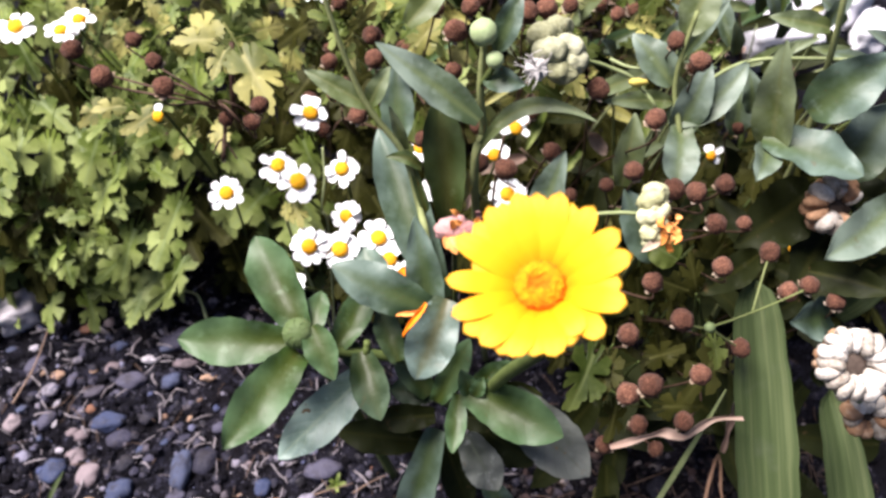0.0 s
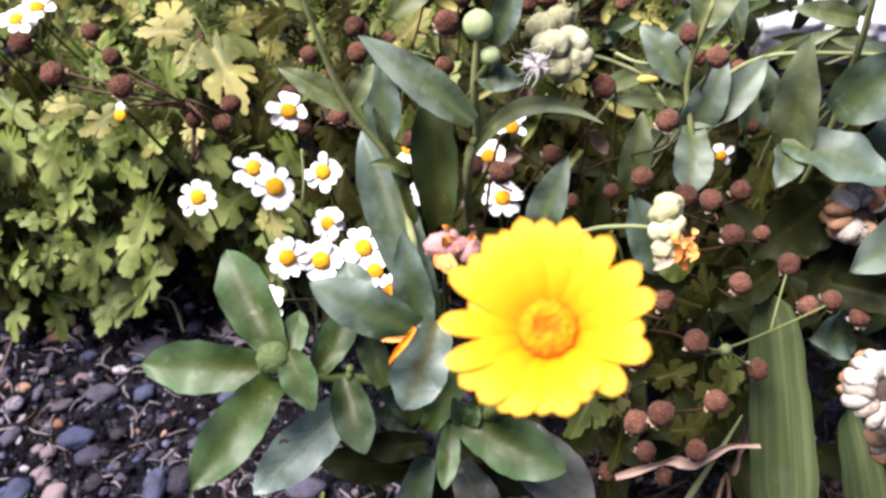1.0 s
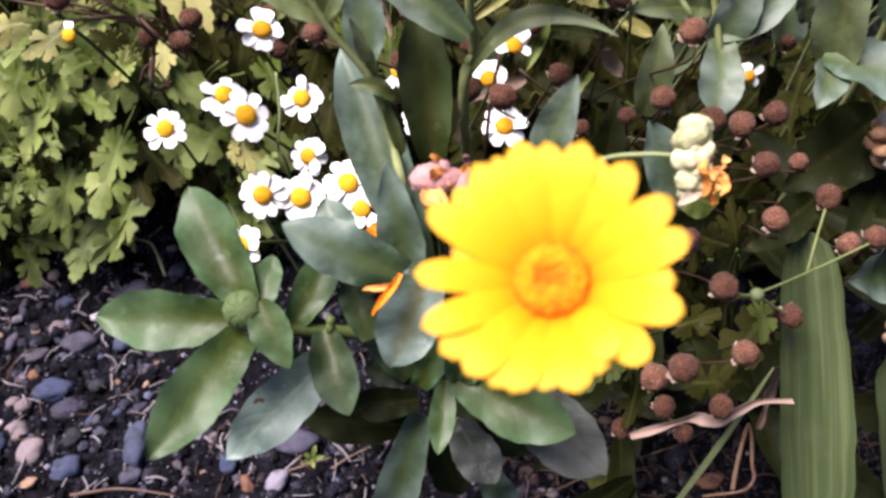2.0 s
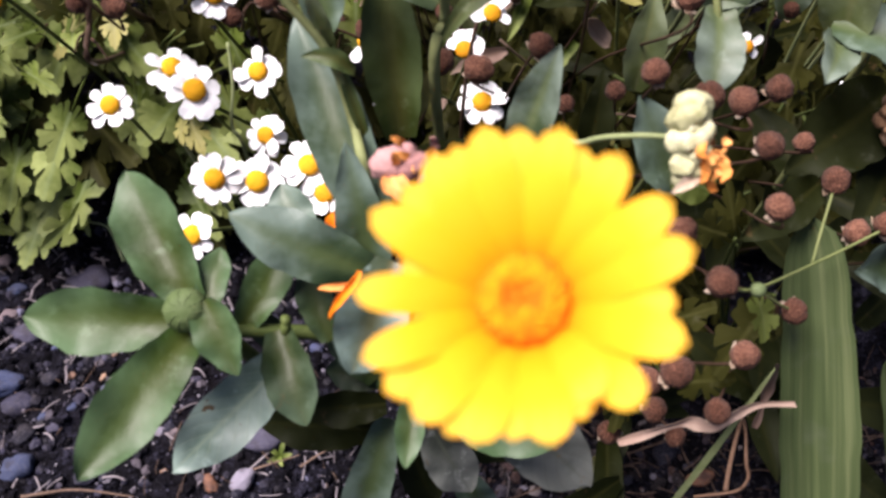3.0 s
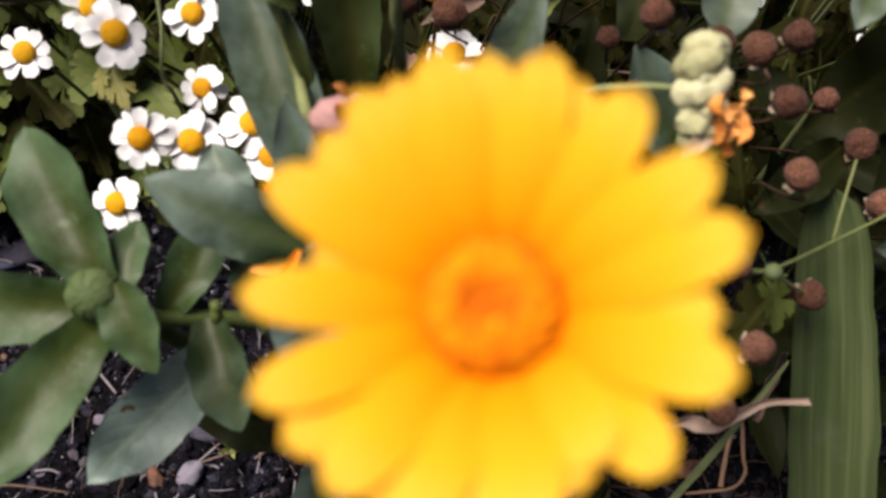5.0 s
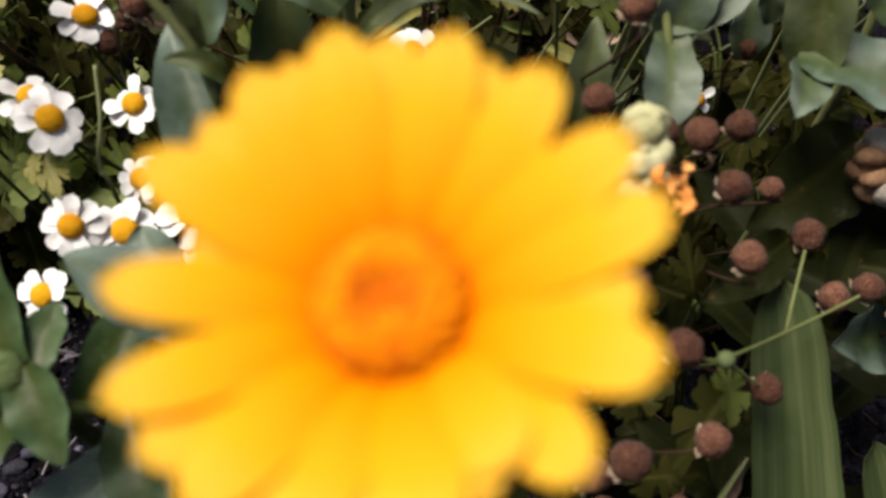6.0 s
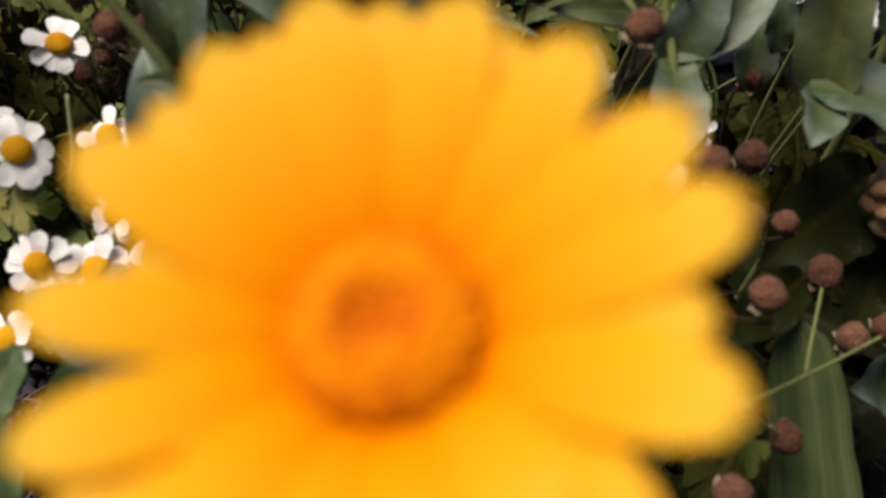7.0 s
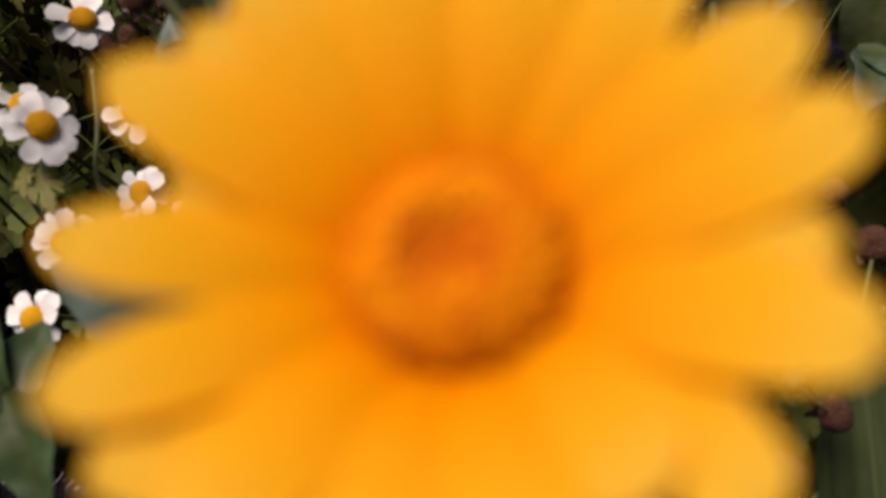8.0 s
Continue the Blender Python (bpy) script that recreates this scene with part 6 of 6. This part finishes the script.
stem(corner, [(0.1327, 0.3475, 0.2746), (0.1452, 0.3529, 0.2906), (0.1638, 0.3552, 0.3014), (0.1945, 0.3525, 0.3055), (0.2187, 0.3478, 0.3084)], 0.0012, 0.0010, STEM_PALE, "branch")
stem(corner, [(0.0926, 0.3690, 0.2897), (0.1039, 0.3615, 0.2905), (0.1268, 0.3603, 0.2897)], 0.0010, 0.0008, STEM_PALE, "branch")

# thin pale shoots at the back, between the seed heads and the edging stones
fr = random.Random(19)
for foot, low, high, count in (((0.15, 0.47, 0.0), (0.103, 0.390, 0.247), (0.200, 0.459, 0.259), 11), ((0.24, 0.45, 0.0), (0.199, 0.395, 0.249), (0.283, 0.462, 0.263), 9)):
    fringe = plant_at(foot, "thin pale calendula shoot by the edging stones")
    for k in range(count):
        b = Vector((fr.uniform(low[0], high[0]), fr.uniform(low[1], high[1]), fr.uniform(low[2], high[2])))
        d = Vector((fr.gauss(0, 0.6), fr.gauss(0.1, 0.35), fr.uniform(0.2, 0.9))).normalized()
        leaf(fringe, b, b + d * fr.uniform(0.028, 0.045), fr.uniform(0.007, 0.012), fr.choice([LEAF_PALE, LEAF_OLIVE, LEAF_PALE]), arch=0.08, shape="lance", nu=12, nv=5)
        if k % 3 == 0:
            stem(fringe, [foot, Vector(foot).lerp(b, 0.6) + Vector((0, 0.01, 0.01)), b], 0.0012, 0.0008, fr.choice([STEM_LIGHT, STEM_PALE]), sides=5, n=5)

back_row = plant_at((0.02, 0.62, 0.0), "calendula leaves at the back of the bed")
br = random.Random(11)
for k in range(80):
    b = Vector((br.uniform(-0.05, 0.44), br.uniform(0.48, 0.84), br.uniform(0.06, 0.2)))
    d = Vector((br.gauss(0, 0.6), br.gauss(-0.2, 0.5), br.uniform(0.2, 1.0))).normalized()
    leaf(back_row, b, b + d * br.uniform(0.05, 0.08), br.uniform(0.012, 0.02), br.choice([LEAF, LEAF_OLIVE, LEAF_SHADED]), arch=0.08, shape=br.choice(["lance", "spatula"]), nu=10, nv=5)
# understorey leaves whose dark colour stands for the shade down in the bed
under = plant_at((0.2, 0.42, 0.0), "calendula leaves low in the bed, coloured darker for shade")
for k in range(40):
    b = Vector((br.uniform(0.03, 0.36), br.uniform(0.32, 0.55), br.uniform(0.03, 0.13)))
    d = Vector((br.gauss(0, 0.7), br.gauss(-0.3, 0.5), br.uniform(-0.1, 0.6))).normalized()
    leaf(under, b, b + d * br.uniform(0.05, 0.08), br.uniform(0.014, 0.024), LEAF_SHADED, arch=0.08, shape=br.choice(["lance", "spatula"]), nu=10, nv=5)

# extra leaves over the soil, their shade put into the leaf colour
low = plant_at((0.24, 0.26, 0.0), "calendula leaves beside the strap leaves, coloured darker for shade")
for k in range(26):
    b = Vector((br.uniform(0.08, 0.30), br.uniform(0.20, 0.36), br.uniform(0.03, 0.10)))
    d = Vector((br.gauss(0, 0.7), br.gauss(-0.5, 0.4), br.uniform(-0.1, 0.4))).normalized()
    leaf(low, b, b + d * br.uniform(0.05, 0.08), br.uniform(0.018, 0.028), LEAF_SHADED, arch=0.08, shape=br.choice(["lance", "spatula"]), nu=10, nv=5)

# ---- green feverfew shoots among the dried heads ----
for foot, rows in (
    ((0.2044, 0.3084, 0.0000), (((0.1393, 0.2339, 0.2286), (0.1418, 0.2184, 0.2239)), ((0.1359, 0.2574, 0.2268), (0.1178, 0.2569, 0.2386)), ((0.1390, 0.2589, 0.2187), (0.1338, 0.2717, 0.2368)), ((0.1582, 0.2451, 0.1999), (0.1380, 0.2223, 0.1839)))),
    ((0.1189, 0.2804, 0.0000), (((0.0842, 0.2377, 0.2130), (0.0713, 0.2075, 0.2040)), ((0.0927, 0.2377, 0.2069), (0.0857, 0.2133, 0.2020)), ((0.0977, 0.2198, 0.1821), (0.0921, 0.2000, 0.1743)), ((0.1096, 0.2373, 0.1883), (0.1315, 0.2425, 0.1919)), ((0.1170, 0.2190, 0.1694), (0.1423, 0.2190, 0.1694)))),
):
    sprout = thing("feverfew_shoot", foot, "small green feverfew shoot among brown dried heads", "plant", "feverfew plants")
    for k, (base, tip) in enumerate(rows):
        d = Vector(tip) - Vector(base)
        # darkened leaf copies paint the shade among the dried heads
        place_leaf(sprout, FERN_HALF_SHADED_MESHES[(3 * k + 1) % 4] if k < 1 else FERN_SHADED_MESHES[k % 4], base, d, CAM_WAY + Vector((0.2 * (-1) ** k, 0.1, 0)), d.length * 1.1)
        stem(sprout, [foot, (Vector(foot) + Vector(base)) * 0.5 + Vector((0.004 * k - 0.008, 0.01, 0.01)), base], 0.0011, 0.0007, STEM, sides=5, n=5)

# ---- a withering feverfew shoot under the daisies ----
withering = thing("feverfew_shoot", (-0.085, 0.36, 0.0), "feverfew shoot with one withered olive leaf", "plant", "feverfew plants")
place_leaf(withering, FERN_YELLOW_MESHES[1], (-0.0850, 0.3184, 0.2326), Vector((-0.0767, 0.2997, 0.2287)) - Vector((-0.0850, 0.3184, 0.2326)), CAM_WAY + Vector((0.3, 0.0, 0.0)), 0.0185)
place_leaf(withering, FERN_YELLOW_MESHES[2], (-0.0870, 0.3184, 0.2313), Vector((-0.0869, 0.3077, 0.2306)) - Vector((-0.0870, 0.3184, 0.2313)), CAM_WAY + Vector((-0.4, 0.1, 0.0)), 0.0130)
stem(withering, [(-0.085, 0.36, 0.0), (-0.0885, 0.3142, 0.2041), (-0.0850, 0.3184, 0.2326)], 0.0010, 0.0008, STEM_PALE, sides=6)
stem(withering, [(-0.085, 0.36, 0.0), (-0.0675, 0.3222, 0.1925), (-0.0686, 0.3195, 0.2201), (-0.0663, 0.3295, 0.2356), (-0.0667, 0.3407, 0.2495)], 0.0009, 0.0007, STEM_PALE, "branch", sides=6)

# ---- dead feverfew growth at the back ----
dr = random.Random(31)
for k in range(42):
    c = Vector((dr.uniform(-0.10, 0.26), dr.uniform(0.44, 0.70), dr.uniform(0.13, 0.20)))
    dried_head(c, BR * dr.uniform(0.85, 1.15), 120 + k, label="brown dried flower head in the tangle behind")
tangle = thing("dead_feverfew_growth", (0.06, 0.60, 0.0), "tangle of dead brown and yellow feverfew stalks", "dead plant")
for k in range(46):
    f = Vector((dr.uniform(-0.10, 0.30), dr.uniform(0.46, 0.74), 0.0))
    e = f + Vector((dr.gauss(0, 0.05), dr.gauss(-0.04, 0.04), dr.uniform(0.13, 0.21)))
    stem(tangle, [f, (f + e) * 0.5 + Vector((dr.gauss(0, 0.012), -0.01, 0.02)), e], 0.0012, 0.0006, dr.choice([STEM_RED, STEM_RED, TWIG, STEM_PALE]), "stalk", sides=5, n=5)
    for j in range(2):
        b = f.lerp(e, dr.uniform(0.6, 1.0))
        leaf(tangle, b, b + Vector((dr.gauss(0, 0.013), dr.gauss(-0.01, 0.01), dr.gauss(-0.008, 0.01))), dr.uniform(0.005, 0.010), dr.choice([FERN_YELLOW, DRY, FERN, FERN_YELLOW]), shape=dr.choice(["lance", "oval", "lobe"]), arch=dr.uniform(-0.2, 0.3), twist=dr.uniform(-1, 1), cup=0.5, nu=9, nv=5)

# ---- strap leaves, grass and dry litter ----
lily = thing("strap_leaved_plant", (0.16, 0.17, 0.0), "broad ribbed green strap leaves", "plant")


def strap(base, tip, width, arch, fold, bend=0.0):
    nu, nv = 22, 31
    verts, faces, uv = blade(base, tip, width, arch, 0.05, "strap", CAM_WAY, 0.1, 0.0, bend, nu, nv, 0.0006, 1, fold)
    side = (Vector(tip) - Vector(base)).cross(CAM_WAY).normalized()
    v = np.asarray(uv)[:, 1]
    ridge = 0.0002 * np.cos(v * np.pi * 6) + 0.0012 * np.cos(v * np.pi * 2.4) + 0.00008 * np.cos(v * np.pi * 14)
    verts = np.asarray(verts) + ridge[:, None] * np.array(CAM_WAY)
    part("leaf", mesh_of("leaf", verts, faces, uv), STRAP, lily)


strap((0.1841, 0.1492, 0.1202), (0.1687, 0.2686, 0.2251), 0.0338, 0.02, 0.3)
strap((0.2477, 0.1559, 0.0855), (0.2316, 0.2413, 0.1453), 0.026255, 0.04, 0.3)
strap((0.2412, 0.2836, 0.1597), (0.2665, 0.2923, 0.1963), 0.013151, 0.06, 0.3)

grass = thing("grass_blade", (0.1488, 0.2178, 0.0000), "single narrow pale grass blade", "grass")
leaf(grass, (0.1145, 0.1680, 0.1089), (0.1462, 0.2075, 0.2138), 0.0026, STEM_PALE, shape="lance", arch=0.01, crease=0.0)
sprig = thing("seedling", (-0.0762, 0.2382, 0.0000), "tiny green seedling on the soil", "plant")
for k in range(5):
    b = Vector((-0.0759, 0.2369, 0.0020))
    leaf(sprig, b, b + Vector((0.008 * math.cos(k * 1.26), 0.008 * math.sin(k * 1.26), 0.004)), 0.003, FERN, nu=6, nv=4, thick=0.0002)
blades = thing("grass_blade", (-0.2783, 0.2290, 0.0000), "thin green grass blade on soil", "grass")
leaf(blades, (-0.2811, 0.2240, 0.0000), (-0.2671, 0.2394, 0.0200), 0.003, STRAP, shape="lance", arch=0.1)


def dry_strip(ctrl, width, label, mat=DRY, name="dry_leaf"):
    pts = curve_points(ctrl, 10)
    t = thing(name, ctrl[0], label, "dry leaf" if name == "dry_leaf" else "twig")
    n = len(pts)
    rows, uvs = [], []
    for i, p in enumerate(pts):
        d = (pts[min(i + 1, n - 1)] - pts[max(i - 1, 0)]).normalized()
        s = d.cross(CAM_WAY).normalized()
        f = i / (n - 1)
        w = width * 0.5 * (0.3 + 0.7 * math.sin(math.pi * (0.1 + 0.85 * f))) * (1 + 0.3 * math.sin(f * 19))
        rows.append([p + s * w * v + CAM_WAY * (width * 0.35 * abs(v) + 0.25 * width * math.sin(f * 13 + v)) for v in (-1, -0.5, 0, 0.5, 1)])
        uvs.append([(f, 0.5 + 0.5 * v) for v in (-1, -0.5, 0, 0.5, 1)])
    pts3 = np.array([[tuple(q) for q in r] for r in rows])
    normals = np.broadcast_to(np.array(CAM_WAY), pts3.shape)
    part("blade", mesh_of("blade", *shell(pts3, np.array(uvs), n, 5, 0.0004, normals)), mat, t)
    return t


dry_strip([(0.0890, 0.1888, 0.1848), (0.1023, 0.1924, 0.1858), (0.1146, 0.1955, 0.1865), (0.1204, 0.1945, 0.1888), (0.1283, 0.1942, 0.1856), (0.1360, 0.1974, 0.1908), (0.1438, 0.1992, 0.1967), (0.1574, 0.1991, 0.1981)], 0.004312, "crumpled pinkish-brown dry leaf lying across stalks")
straw = thing("bent_straw", (0.1694, 0.1980, 0.0601), "pinkish straw bent into a narrow loop", "straw")
stem(straw, [(0.1694, 0.1980, 0.0601), (0.1759, 0.2136, 0.0557), (0.1851, 0.2331, 0.0511), (0.1892, 0.2398, 0.0496)], 0.0014, 0.0011, STRAW, sides=7, rough=0.3)
stem(straw, [(0.1892, 0.2398, 0.0496), (0.1892, 0.2318, 0.0501), (0.1846, 0.2135, 0.0556), (0.1840, 0.2059, 0.0564), (0.1791, 0.1997, 0.0582), (0.1715, 0.1968, 0.0592), (0.1548, 0.1971, 0.0502)], 0.0012, 0.0008, STRAW, "thin_end", sides=6, rough=0.3)
dry_strip([(0.0988, 0.2026, 0.0040), (0.1072, 0.2168, 0.0150), (0.1202, 0.2326, 0.0200)], 0.018, "withered yellow-green leaf on the soil", FERN_YELLOW)
dry_strip([(0.1711, 0.2157, 0.1121), (0.1733, 0.2282, 0.1361), (0.1720, 0.2323, 0.1543)], 0.004, "thin bleached dry stalk")


def twig(ctrl, r, label="thin dry twig lying on the soil", mat=TWIG):
    t = thing("twig", ctrl[0], label, "twig", "twigs on the soil")
    stem(t, ctrl, r * 0.7, r * 0.35, mat, "stick", sides=6, rough=0.5)


twig([(-0.3246, 0.2984, 0.0060), (-0.3145, 0.3274, 0.0100), (-0.3122, 0.3716, 0.0080)], 0.0014)
twig([(-0.0629, 0.2296, 0.0040), (-0.0488, 0.2375, 0.0070), (-0.0279, 0.2473, 0.0060)], 0.0010)
twig([(-0.0909, 0.2283, 0.0040), (-0.0630, 0.2362, 0.0060)], 0.0010)
twig([(-0.2244, 0.2148, 0.0040), (-0.1930, 0.2176, 0.0070), (-0.1582, 0.2132, 0.0060)], 0.0016)
twig([(0.0950, 0.2212, 0.0060), (0.0767, 0.2130, 0.0080), (0.0556, 0.2062, 0.0060)], 0.0012)
twig([(-0.1870, 0.3681, 0.0060), (-0.1900, 0.3776, 0.0200), (-0.1942, 0.3819, 0.0300), (-0.2082, 0.3830, 0.0340)], 0.0017, "thin pale green stalk bent by the foliage", STEM_PALE)
twig([(-0.3148, 0.3943, 0.0060), (-0.2883, 0.3823, 0.0080), (-0.2783, 0.3755, 0.0060)], 0.0010)
twig([(0.1307, 0.2319, 0.0100), (0.1539, 0.2374, 0.0200), (0.1728, 0.2461, 0.0200)], 0.0010)

for name, base, tip, w in (("a", (-0.0067, 0.2152, 0.2857), (-0.0172, 0.2052, 0.2726), 0.0025), ("b", (-0.0068, 0.2123, 0.2837), (-0.0208, 0.2142, 0.2759), 0.002), ("c", (-0.0167, 0.2566, 0.2537), (-0.0143, 0.2403, 0.2514), 0.0105)):
    fallen = thing("fallen_petal", base, "shrivelled orange petal caught on a leaf", "petal", "fallen petals")
    leaf(fallen, base, tip, w, ORANGE if name != "b" else WITHERED, name="petal", shape="oval" if name == "c" else "lance", arch=0.16, cup=0.8, twist=0.0 if name == "c" else 1.6, wave=0.1, nu=14, nv=6)
